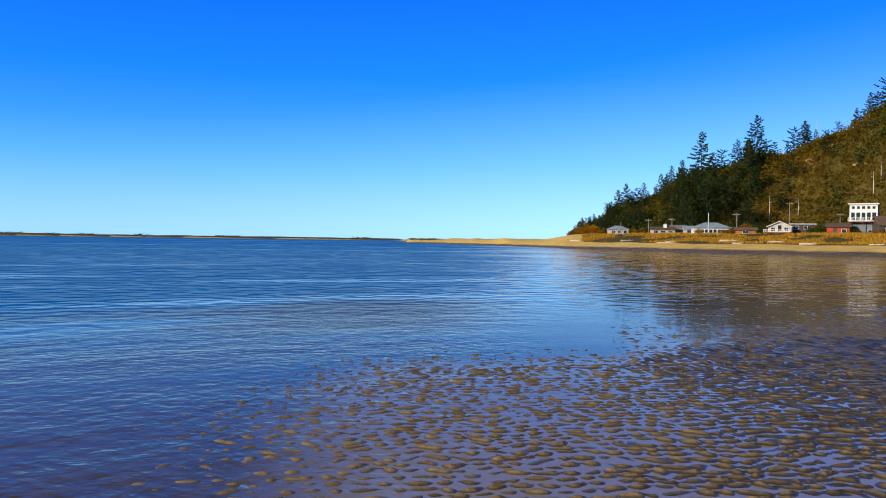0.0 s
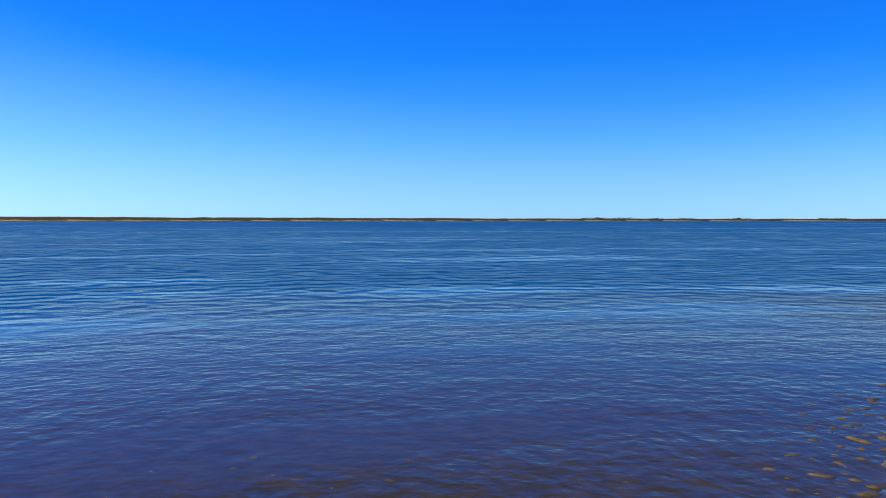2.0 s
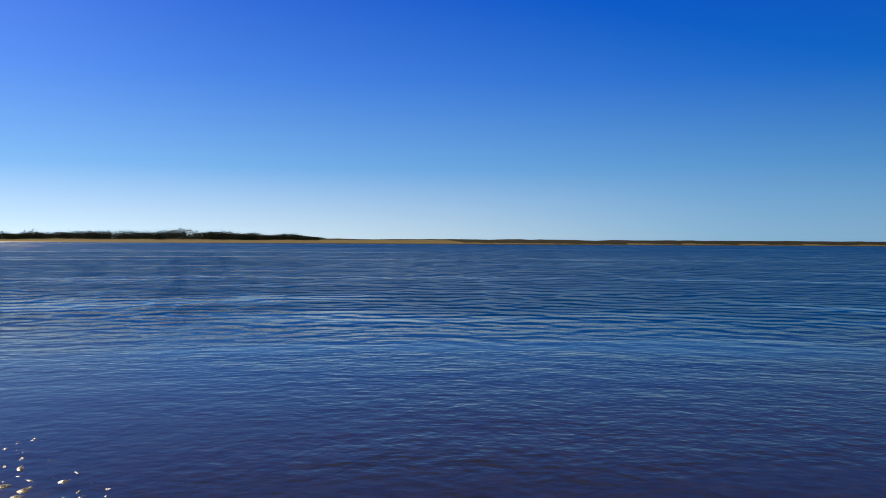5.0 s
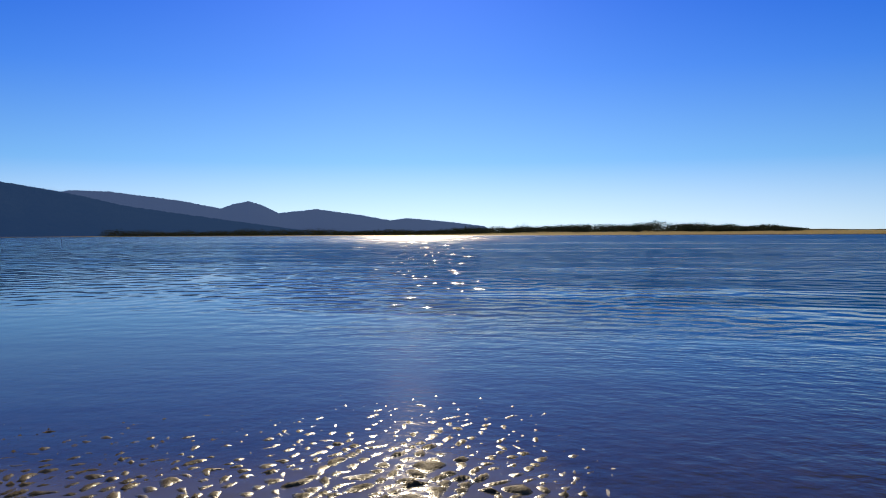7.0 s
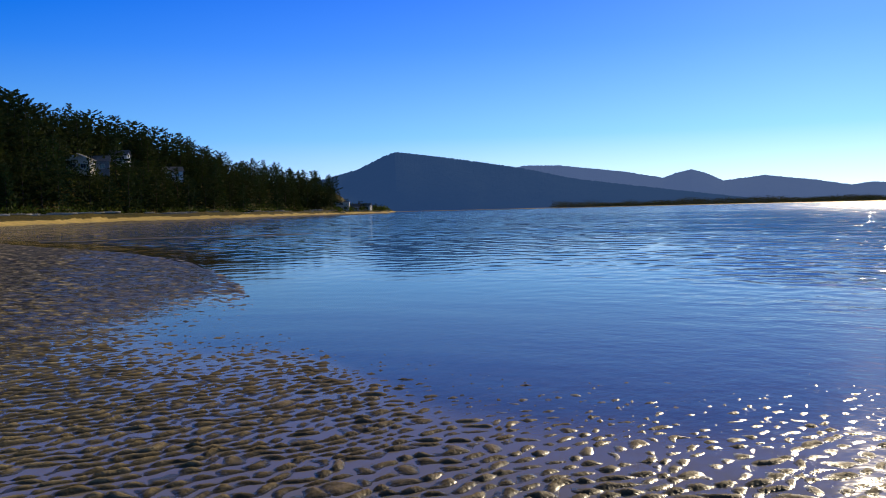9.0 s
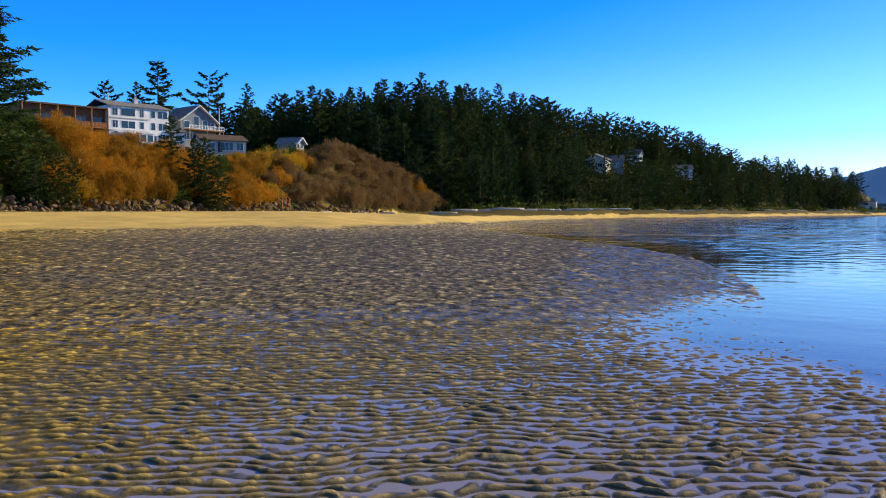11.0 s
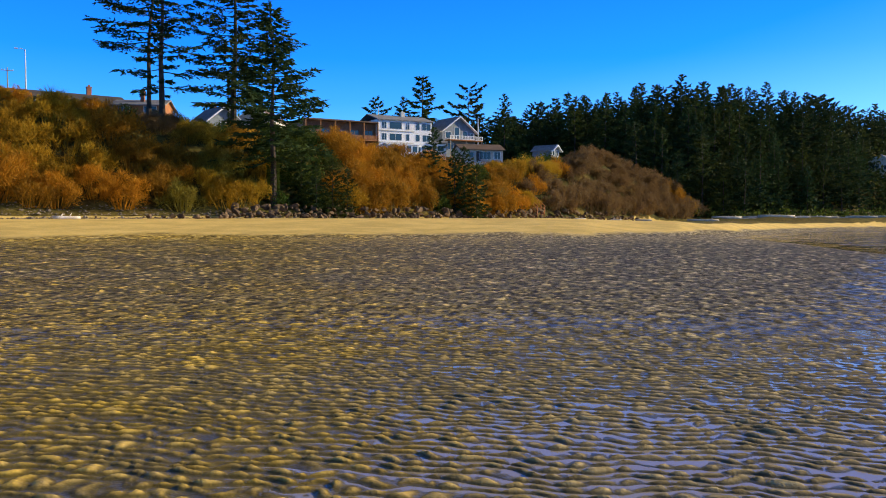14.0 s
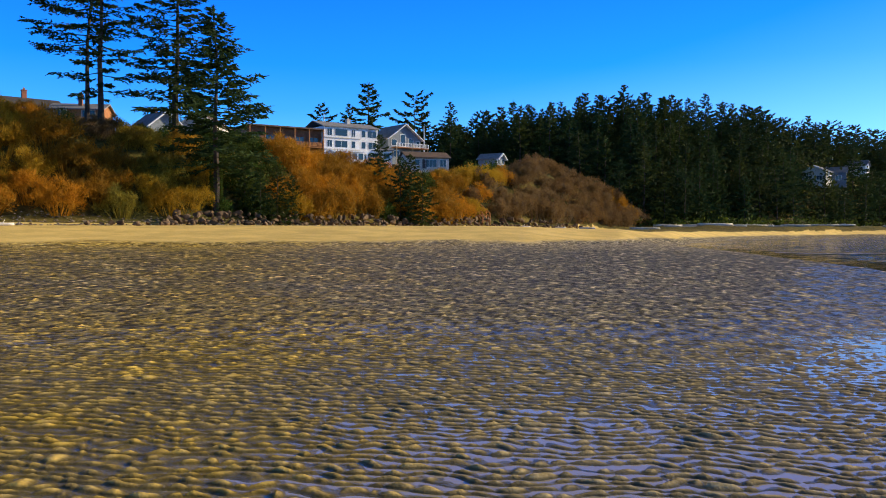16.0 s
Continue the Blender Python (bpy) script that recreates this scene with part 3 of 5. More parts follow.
steps = np.concatenate([np.arange(-31.5, 28, 0.3), np.arange(28, 108, 1.25), np.arange(108, 231.3, 0.3), np.arange(232, 328, 2.0)])
rings = np.concatenate([np.exp(np.arange(math.log(1.6), math.log(4.2), 0.03)), np.exp(np.arange(math.log(4.2), math.log(13), 0.0036)), np.exp(np.arange(math.log(13), math.log(20), 0.0055)), np.exp(np.arange(math.log(20), math.log(50), 0.0105)),
                        np.exp(np.arange(math.log(50), math.log(330), 0.018)), np.exp(np.arange(math.log(330), math.log(4990), 0.04))])
ground = grid_sheet("ground", steps, rings, ground_height, [SAND], None, {"crest": lambda x, y: 0.5 + (crests(x, y) - 0.5) * fade((75 - np.hypot(x, y)) / 35), "earth": earthy, "algae_dark": algae_dark_on})
tagged(ground, "rippled wet sand flats rising to pale dry beach and hills", "ground", kind="structure")


def wind_on(x, y):
    """How ruffled the water lies: sheltered pools behind the bar are smooth, the open bay is not."""
    r, az = np.hypot(x, y), np.degrees(np.arctan2(-x, y)) % 360
    az = np.where(az > 300, az - 360, az)
    open_bay = fade((az + 10) / 14) * fade((139 - az) / 24)
    open_bay = open_bay * (1 - 0.62 * fade((az - 84) / 26) * fade((14 - r) / 5))
    return 0.045 + 0.2 * fade((az - 110) / 20) * fade((180 - az) / 10) * fade((r - 22) / 40) + 0.1 * fade((2 - az) / 6) * fade((r - 14) / 10) + 0.05 * fade((az + 8) / 8) * fade((150 - az) / 14) + open_bay * (0.75 + 0.25 * fade((114 - az) / 26)) * (0.26 + 0.62 * fade((r - 8) / 14))


wide = np.arange(0, 360, 1.8)
wrings = np.exp(np.arange(math.log(1.6), math.log(4990), 0.045))
water = grid_sheet("water", wide, wrings, lambda x, y: x * 0.0, [WATER], None, {"depth": lambda x, y: np.maximum(-land(x, y), 0), "wind": wind_on})
tagged(water, "blue rippled sea water, thin and clear over the flats", "water", kind="structure")


def height(p):
    return float(land(np.array([p[0]]), np.array([p[1]]))[0])


def hill_range(name, rows, dist, deep, material, label, k):
    """A far range: crest by direction and angle of elevation, with slopes falling to both sides and spurs."""
    az = np.arange(rows[0][0], rows[-1][0] + 0.01, 0.05)
    el = np.interp(az, [q[0] for q in rows], [q[1] for q in rows])
    crest = dist * np.tan(np.radians(el)) * (1 + 0.0 * az)
    across = np.array((-1, -0.8, -0.6, -0.4, -0.25, -0.12, -0.05, 0, 0.1, 0.4, 1.0))
    verts, faces = [], []
    for a, c in zip(az, crest):
        for s in across:
            rough = (lumps(np.array([a * 40]), np.array([s * 9]), 1.7, k + 1)[0] - 0.5) * 4 * max(0.0, 1 - abs(s)) ** 8 * min(1.0, c / 40)
            spur = (lumps(np.array([a * 16]), np.array([s * 30]), 24, k + 2)[0] - 0.5) * 0.35 * (1 - s * s) * (abs(s) > 0.05)
            f = max(0.0, 1 - abs(s)) ** 0.8
            verts.append(to(a, dist + deep * s, -4 + (c + 5) * min(1.0, f * (1 + spur * (1 - f))) + rough))
    n = len(across)
    for i in range(len(az) - 1):
        for j in range(n - 1):
            faces.append((i * n + j, (i + 1) * n + j, (i + 1) * n + j + 1, i * n + j + 1))
    me = bpy.data.meshes.new(name)
    me.from_pydata(verts, [], faces)
    me.materials.append(material)
    for p in me.polygons:
        p.use_smooth = True
    return tagged(new(name, me), label, "mountain", kind="structure")


# haze is put in as emission: stronger on the far range
FARHILL = distance_material("far_hill_woods_haze", (0.03, 0.045, 0.05), (0.05, 0.065, 0.07), (0.125, 0.20, 0.42), 0.75)
NEARHILL = distance_material("mountain_woods_haze", (0.02, 0.035, 0.035), (0.035, 0.05, 0.05), (0.045, 0.115, 0.31), 0.58)
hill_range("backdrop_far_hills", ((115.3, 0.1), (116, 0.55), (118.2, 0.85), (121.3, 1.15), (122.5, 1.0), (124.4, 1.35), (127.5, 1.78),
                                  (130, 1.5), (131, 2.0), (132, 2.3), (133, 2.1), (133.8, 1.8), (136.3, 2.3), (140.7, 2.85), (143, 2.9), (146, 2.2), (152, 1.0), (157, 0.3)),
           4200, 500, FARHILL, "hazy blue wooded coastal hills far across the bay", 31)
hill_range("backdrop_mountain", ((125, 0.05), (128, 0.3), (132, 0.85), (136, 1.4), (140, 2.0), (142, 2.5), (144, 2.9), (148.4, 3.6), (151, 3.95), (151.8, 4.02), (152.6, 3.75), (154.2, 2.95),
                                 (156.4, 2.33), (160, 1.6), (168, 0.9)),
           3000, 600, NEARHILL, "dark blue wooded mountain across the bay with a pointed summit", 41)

# ------------------------------------------------------------ builders


class Shape:
    """Gathers faces for one mesh."""

    def __init__(self):
        self.v, self.f = [], []

    def add(self, verts, faces):
        k = len(self.v)
        self.v += [tuple(p) for p in verts]
        self.f += [tuple(i + k for i in q) for q in faces]
        return self

    def box(self, x0, x1, y0, y1, z0, z1):
        c = [(x, y, z) for z in (z0, z1) for x, y in ((x0, y0), (x1, y0), (x1, y1), (x0, y1))]
        return self.add(c, [(3, 2, 1, 0), (4, 5, 6, 7), (0, 1, 5, 4), (1, 2, 6, 5), (2, 3, 7, 6), (3, 0, 4, 7)])

    def tube(self, points, radii, sides=6):
        """A tapered limb along points, closed at both ends."""
        rings = []
        for i, (p, r) in enumerate(zip(points, radii)):
            p = Vector(p)
            t = (Vector(points[min(i + 1, len(points) - 1)]) - Vector(points[max(i - 1, 0)])).normalized()
            a = t.orthogonal().normalized()
            b = t.cross(a)
            rings.append([p + (a * math.cos(6.28318 * k / sides) + b * math.sin(6.28318 * k / sides)) * r for k in range(sides)])
        v = [q for ring in rings for q in ring]
        f = [(i * sides + k, i * sides + (k + 1) % sides, (i + 1) * sides + (k + 1) % sides, (i + 1) * sides + k) for i in range(len(rings) - 1) for k in range(sides)]
        f += [tuple(range(sides))[::-1], tuple((len(rings) - 1) * sides + k for k in range(sides))]
        return self.add(v, f)

    def spray(self, p, t, s, length, width):
        """One flat sprig: a kite from p along t, s to its side."""
        m = p + t * (length * 0.45)
        return self.add((p, m + s * width, p + t * length, m - s * width), [(0, 1, 2, 3)])

    def mesh(self, name, material, smooth=False):
        me = bpy.data.meshes.new(name)
        me.from_pydata(self.v, [], self.f)
        me.materials.append(material)
        if smooth:
            for p in me.polygons:
                p.use_smooth = True
        return me


def part(name, shape, material, parent, label="", smooth=False):
    """One mesh under a thing or under a part."""
    ob = new(name, shape if isinstance(shape, bpy.types.Mesh) else shape.mesh(name, material, smooth))
    ob.parent = parent
    return tagged(ob, label)


def thing(name, label, category, group="", m=None):
    ob = tagged(new(name), label, category, group)
    ob.matrix_world = m or Matrix()
    return ob


def perch(az, el, near=50.0, far=800.0):
    """Where the line of sight in a direction, el degrees up, meets the land."""
    r = np.arange(near, far, 0.5)
    a = radians(az)
    z = land(-math.sin(a) * r, math.cos(a) * r)
    hit = np.nonzero(z >= EYE_Z + r * math.tan(radians(el)))[0]
    return float(r[hit[0]]) if len(hit) else far


def stand(az, r, turn=0.0, sink=0.1, scale=1.0, lift=None):
    """A pose on the land that faces the camera with its -y side."""
    p = to(az, r)
    z = height(p) - sink if lift is None else lift
    return Matrix.Translation((p.x, p.y, z)) @ pose(0, 0, 0, 0, 0, az + turn) @ Matrix.Scale(scale, 4)


rng = random.Random(7)


def feathered_parts(seed, h, reach, bare, droop, cone, lean, wind, ragged, thick, limbs, twig, low=0.0):
    """A tall old conifer seen near at hand: a bending trunk, limbs with side branches, each with flat fans of needles."""
    q = random.Random(seed)
    trunk, crown = Shape(), Shape()
    line = [Vector((lean * (i / 9) ** 2 * h + 0.010 * h * math.sin(i * 1.3 + seed) * (i / 9), 0.008 * h * math.cos(i * 2.1 + seed) * (i / 9), h * i / 9)) for i in range(10)]
    trunk.tube(line, [max(0.03, h * thick * (1.12 - i / 9) * (1.4 if i == 0 else 1)) for i in range(10)], 9)

    def axis(u):
        i = min(8, int(u * 9))
        return line[i].lerp(line[i + 1], u * 9 - i)

    a = q.uniform(0, 6)
    for j in range(limbs):
        k = ((j + q.uniform(-0.4, 0.4)) / limbs)
        k = min(0.985, max(0.0, k)) ** 0.92
        u = bare + (1 - bare) * k
        a += 2.4 + q.uniform(-0.6, 0.6)
        full = (1 - k) ** cone * min(1.0, 0.5 + low + k * 2.6)
        length = reach * (full + 0.06) * q.uniform(1 - ragged * 1.5, 1 + ragged * 0.6) * (1 + wind * math.cos(a))
        if length < 0.07 * reach:
            continue
        out, side = Vector((math.cos(a), math.sin(a), 0)), Vector((-math.sin(a), math.cos(a), 0))
        rise = 0.45 * k - droop * (1 - k)
        bend = q.uniform(-0.12, 0.12)
        p0 = axis(u)
        pts = [p0 + out * (length * s) + side * (length * bend * s * s) + Vector((0, 0, length * (rise * s + 0.30 * droop * s * s - 0.05 * math.sin(3 * s)))) for s in (0, 0.35, 0.7, 1.0)]
        crown.tube(pts, [0.011 * length + 0.025, 0.008 * length + 0.018, 0.02, 0.008], 3)
        n = max(3, int(length * 2.4))
        for i in range(n):
            s = 0.18 + 0.82 * (i + q.random()) / n
            w = min(2, int(s * 3))
            p = pts[w].lerp(pts[w + 1], s * 3 - w)
            for sign in (-1, 1):
                if q.random() < 0.12:
                    continue
                t = (out * q.uniform(0.5, 1.0) + side * sign * q.uniform(0.45, 1.0) + Vector((0, 0, q.uniform(-0.35, 0.15)))).normalized()
                b = length * q.uniform(0.16, 0.32) * (1.2 - 0.6 * s) + 0.25
                e = p + t * b
                nrm = Vector((q.uniform(-0.25, 0.25), q.uniform(-0.25, 0.25), 1)).normalized()
                flat = t.cross(nrm).normalized()
                for f in (0.3, 0.6, 0.9):
                    c = p.lerp(e, f)
                    for sg in (-1, 1):
                        d = (t * q.uniform(0.5, 1.0) + flat * sg * q.uniform(0.4, 1.0) + Vector((0, 0, q.uniform(-0.5, 0.35)))).normalized()
                        o = d.cross(Vector((q.uniform(-1, 1), q.uniform(-1, 1), q.uniform(0.1, 1)))).normalized() * (twig * q.uniform(0.16, 0.3))
                        crown.add((c - o, c + o, c + d * (twig * q.uniform(0.7, 1.4))), [(0, 1, 2)])
    for _ in range(60):
        c = axis(1 - 0.06 * q.random())
        d = Vector((q.uniform(-1, 1), q.uniform(-1, 1), 1.2)).normalized()
        o = d.cross(Vector((q.uniform(-1, 1), q.uniform(-1, 1), 0.1))).normalized() * 0.09
        crown.add((c - o, c + o, c + d * q.uniform(0.3, 0.7)), [(0, 1, 2)])
    return trunk, crown


def forest_parts(seed, h, reach, bare, droop, cone, lean, limbs, sprigs, round_top=0.0, ragged=0.35):
    """A conifer of the wood: tiers of unequal limbs, each hung with narrow sprigs."""
    q = random.Random(seed)
    trunk, crown = Shape(), Shape()
    line = [Vector((lean * (i / 5) ** 2 * h, 0.01 * h * math.cos(i * 2.1 + seed) * (i / 5), h * i / 5)) for i in range(6)]
    trunk.tube(line, [max(0.03, h * 0.012 * (1.1 - i / 5)) for i in range(6)], 5)
    a = q.uniform(0, 6)
    rows, total = [], 0.0
    for j in range(limbs):
        k = (j + q.random()) / limbs
        full = (1 - k) ** cone * min(1.0, 0.55 + k * 2.2)
        if round_top:
            full = full * (1 - round_top) + round_top * math.sin(math.pi * min(1, k * 0.9 + 0.08)) ** 0.6
        a += 2.4 + q.uniform(-0.5, 0.5)
        length = reach * (full + 0.05) * q.uniform(1 - ragged * 1.3, 1 + ragged * 0.7)
        rows.append((k, a, length))
        total += length + 0.5
    for k, a, length in rows:
        u = bare + (1 - bare) * k
        i = min(4, int(u * 5))
        p0 = line[i].lerp(line[i + 1], u * 5 - i)
        out, side = Vector((math.cos(a), math.sin(a), 0)), Vector((-math.sin(a), math.cos(a), 0))
        rise = 0.5 * k * k - droop * (1 - k)
        end = p0 + out * length + Vector((0, 0, length * rise))
        crown.add((p0 + side * 0.05, p0 - side * 0.05, end), [(0, 1, 2)])
        for _ in range(max(5, int(sprigs * (length + 0.5) / total))):
            s = q.random() ** 0.65
            p = p0.lerp(end, s) + Vector((0, 0, -0.10 * length * math.sin(3 * s) + q.uniform(-0.12, 0.12)))
            d = (out * q.uniform(0.2, 1.0) + side * q.uniform(-1, 1) + Vector((0, 0, q.uniform(-0.75, 0.45)))).normalized()
            o = d.cross(Vector((q.uniform(-1, 1), q.uniform(-1, 1), q.uniform(0.1, 1)))).normalized() * q.uniform(0.12, 0.25)
            crown.add((p - o, p + o, p + d * q.uniform(0.45, 1.0) * (1.1 - 0.4 * k)), [(0, 1, 2)])
    top = line[-1]
    for _ in range(14):
        d = Vector((q.uniform(-0.6, 0.6), q.uniform(-0.6, 0.6), 1)).normalized()
        o = d.orthogonal().normalized() * 0.08
        p = top - Vector((0, 0, q.uniform(0, 1.0)))
        crown.add((p - o, p + o, p + d * q.uniform(0.4, 0.9)), [(0, 1, 2)])
    return trunk, crown


class Kind:
    """One plant's meshes, for as many copies as needed."""

    def __init__(self, name, label, category, group, parts):
        self.name, self.label, self.category, self.group = name, label, category, group
        self.parts = [(n, s.mesh(n, m)) for n, s, m in parts]

    def put(self, m, label=""):
        ob = thing(self.name, label or self.label, self.category, self.group, m)
        for n, me in self.parts:
            part(n, me, None, ob)
        return ob


def bush_shape(seed, h, wide, stems, twigs, w):
    """Bare winter shrub: stems that fan out under an uneven dome of soft clumps of very fine twigs."""
    q = random.Random(seed)
    s = Shape()
    clumps = []
    for i in range(20):
        a, r = q.uniform(0, 6.283), wide * 0.42 * q.random() ** 0.6 * (0.0 if i == 0 else 1.0)
        clumps.append((Vector((math.cos(a) * r, math.sin(a) * r, h * q.uniform(0.3, 0.74) * (1 - 0.6 * (2 * r / wide) ** 2))), wide * q.uniform(0.09, 0.17), h * q.uniform(0.13, 0.26)))
    for _ in range(stems):
        c, rx, rz = clumps[q.randrange(20)]
        tip = c + Vector((q.uniform(-rx, rx), q.uniform(-rx, rx), q.uniform(0, rz)))
        foot = Vector((tip.x * q.uniform(0.3, 0.7), tip.y * q.uniform(0.3, 0.7), 0))
        side = Vector((q.uniform(-1, 1), q.uniform(-1, 1), 0)).normalized() * w * 1.3
        s.add((foot - side, foot + side, tip), [(0, 1, 2)])
    for _ in range(twigs):
        c, rx, rz = clumps[q.randrange(20)]
        d = Vector((q.gauss(0, 1), q.gauss(0, 1), q.gauss(0.3, 0.9))).normalized()
        p = c + Vector((d.x * rx, d.y * rx, d.z * rz)) * q.uniform(0.45, 1.05)
        p.z = max(p.z, 0.0)
        t = (d * 0.5 + Vector((q.gauss(0, 0.5), q.gauss(0, 0.5), 0.5 + q.gauss(0, 0.4)))).normalized()
        o = t.cross(Vector((q.uniform(-1, 1), q.uniform(-1, 1), q.uniform(-1, 1)))).normalized() * (w * q.uniform(0.5, 1.2))
        s.add((p - o, p + o, p + t * q.uniform(0.2, 0.6)), [(0, 1, 2)])
    return s


def leaf_ball(s, q, c, rx, rz, n, size):
    """Many small leaves set about a mound."""
    for _ in range(n):
        d = Vector((q.gauss(0, 1), q.gauss(0, 1), abs(q.gauss(0, 0.9)) - 0.15)).normalized()
        p = c + Vector((d.x * rx, d.y * rx, d.z * rz)) * q.uniform(0.55, 1.08)
        t = (d * 0.5 + Vector((q.uniform(-1, 1), q.uniform(-1, 1), q.uniform(-0.4, 0.9)))).normalized()
        s.spray(p, t, t.cross(Vector((q.uniform(-1, 1), q.uniform(-1, 1), q.uniform(-1, 1)))).normalized(), size * q.uniform(0.6, 1.5), size * q.uniform(0.25, 0.5))


def leaf_bush_shape(seed, h, wide, n, size):
    q = random.Random(seed)
    s = Shape()
    for _ in range(7):
        a, r = q.uniform(0, 6.283), q.uniform(0.0, 0.3) * wide
        leaf_ball(s, q, Vector((math.cos(a) * r, math.sin(a) * r, h * q.uniform(0.1, 0.45))), wide * q.uniform(0.2, 0.34), h * q.uniform(0.35, 0.6), n // 7, size)
    return s


# ------------------------------------------------------------ houses


def window(host, x, z, w, h, y=0.0, mullions=1, turn=None, frame_mat=None):
    """A window that stands in the wall plane y (front side -y), x and z at its lower middle: frame, with panes between bars."""
    s, t = Shape(), 0.07
    s.box(x - w / 2 - t, x + w / 2 + t, y - 0.06, y + 0.05, z - t, z)
    s.box(x - w / 2 - t, x + w / 2 + t, y - 0.06, y + 0.05, z + h, z + h + t)
    s.box(x - w / 2 - t, x - w / 2, y - 0.06, y + 0.05, z, z + h)
    s.box(x + w / 2, x + w / 2 + t, y - 0.06, y + 0.05, z, z + h)
    for i in range(mullions):
        c = x - w / 2 + w * (i + 1) / (mullions + 1)
        s.box(c - 0.03, c + 0.03, y - 0.05, y + 0.04, z, z + h)
    win = part("window", s, frame_mat or WHITE, host, "white window frame")
    for i in range(mullions + 1):
        a, b = x - w / 2 + w * i / (mullions + 1) + 0.03, x - w / 2 + w * (i + 1) / (mullions + 1) - 0.03
        part("pane", Shape().box(a, b, y - 0.02, y + 0.01, z + 0.01, z + h - 0.01), GLASS, win, "dark glass pane")
    return win


def gable_roof(w, d, z, rise, over=0.45, along="x", thick=0.16):
    """Two slopes with eaves; the ridge runs along x or y."""
    s = Shape()
    a, b = (w / 2 + over, d / 2 + over) if along == "x" else (d / 2 + over, w / 2 + over)
    drop = rise * over / (b - over)
    prof = [(-b, z - drop), (0, z + rise), (b, z - drop), (b, z - drop + thick), (0, z + rise + thick * 1.2), (-b, z - drop + thick)]
    v = []
    for e in (-a, a):
        for p, q in prof:
            v.append((e, p, q) if along == "x" else (p, e, q))
    s.add(v, [(0, 1, 4, 5), (1, 2, 3, 4), (11, 10, 7, 6), (10, 9, 8, 7), (0, 6, 7, 1), (1, 7, 8, 2), (5, 4, 10, 11), (4, 3, 9, 10), (0, 5, 11, 6), (2, 8, 9, 3)])
    return s


def hip_roof(w, d, z, rise, over=0.5, ridge=0.35):
    s = Shape()
    a, b, r = w / 2 + over, d / 2 + over, w * ridge / 2
    v = [(-a, -b, z), (a, -b, z), (a, b, z), (-a, b, z), (-a, -b, z + 0.18), (a, -b, z + 0.18), (a, b, z + 0.18), (-a, b, z + 0.18), (-r, 0, z + rise), (r, 0, z + rise)]
    return s.add(v, [(3, 2, 1, 0), (0, 1, 5, 4), (1, 2, 6, 5), (2, 3, 7, 6), (3, 0, 4, 7), (4, 5, 9, 8), (6, 7, 8, 9), (5, 6, 9), (7, 4, 8)])


def walls(w, d, h, rise=0.0, along="x", foot=-1.5):
    """The outer walls, with gables under a ridge along x or y."""
    s = Shape().box(-w / 2, w / 2, -d / 2, d / 2, foot, h)
    if rise and along == "y":
        s.add([(-w / 2, y, h) for y in (-d / 2, d / 2)] + [(w / 2, y, h) for y in (-d / 2, d / 2)] + [(0, y, h + rise) for y in (-d / 2, d / 2)],
              [(0, 2, 4), (1, 5, 3), (0, 4, 5, 1), (2, 3, 5, 4)])
    elif rise:
        s.add([(x, -d / 2, h) for x in (-w / 2, w / 2)] + [(x, d / 2, h) for x in (-w / 2, w / 2)] + [(x, 0, h + rise) for x in (-w / 2, w / 2)],
              [(0, 4, 2), (1, 3, 5), (0, 1, 5, 4), (2, 4, 5, 3)])
    return s


def chimney(host, x, y, z0, z1, w=0.7, mat=None):
    s = Shape().box(x - w / 2, x + w / 2, y - w / 2, y + w / 2, z0, z1).box(x - w / 2 - 0.08, x + w / 2 + 0.08, y - w / 2 - 0.08, y + w / 2 + 0.08, z1, z1 + 0.15)
    s.box(x - 0.14, x + 0.14, y - 0.14, y + 0.14, z1 + 0.15, z1 + 0.5)
    return part("chimney", s, mat or BRICK, host, "brick chimney")


def railing(host, x0, x1, y, z, h=1.0, mat=None, gap=0.9, boards=0):
    """Posts with a top rail, and bars or boards between."""
    s = Shape().box(x0, x1, y - 0.05, y + 0.05, z + h - 0.08, z + h).box(x0, x1, y - 0.03, y + 0.03, z + 0.12, z + 0.2)
    n = max(1, round((x1 - x0) / gap))
    for i in range(n + 1):
        x = x0 + (x1 - x0) * i / n
        s.box(x - 0.05, x + 0.05, y - 0.052, y + 0.052, z, z + h)
    for i in range(int((x1 - x0) / 0.3)):
        x = x0 + 0.15 + i * 0.3
        s.box(x - (0.10 if boards else 0.02), x + (0.10 if boards else 0.02), y - 0.02, y + 0.02, z + 0.18, z + h - 0.08)
    return part("railing", s, mat or WHITE, host)


def door(host, x, y, z, mat=None, w=0.95):
    d = part("door", Shape().box(x - w / 2, x + w / 2, y - 0.05, y + 0.03, z, z + 2.05), mat or DARK, host)
    part("handle", Shape().box(x + w / 2 - 0.15, x + w / 2 - 0.08, y - 0.11, y - 0.05, z + 0.98, z + 1.06), METAL, d, "metal handle")
    return d


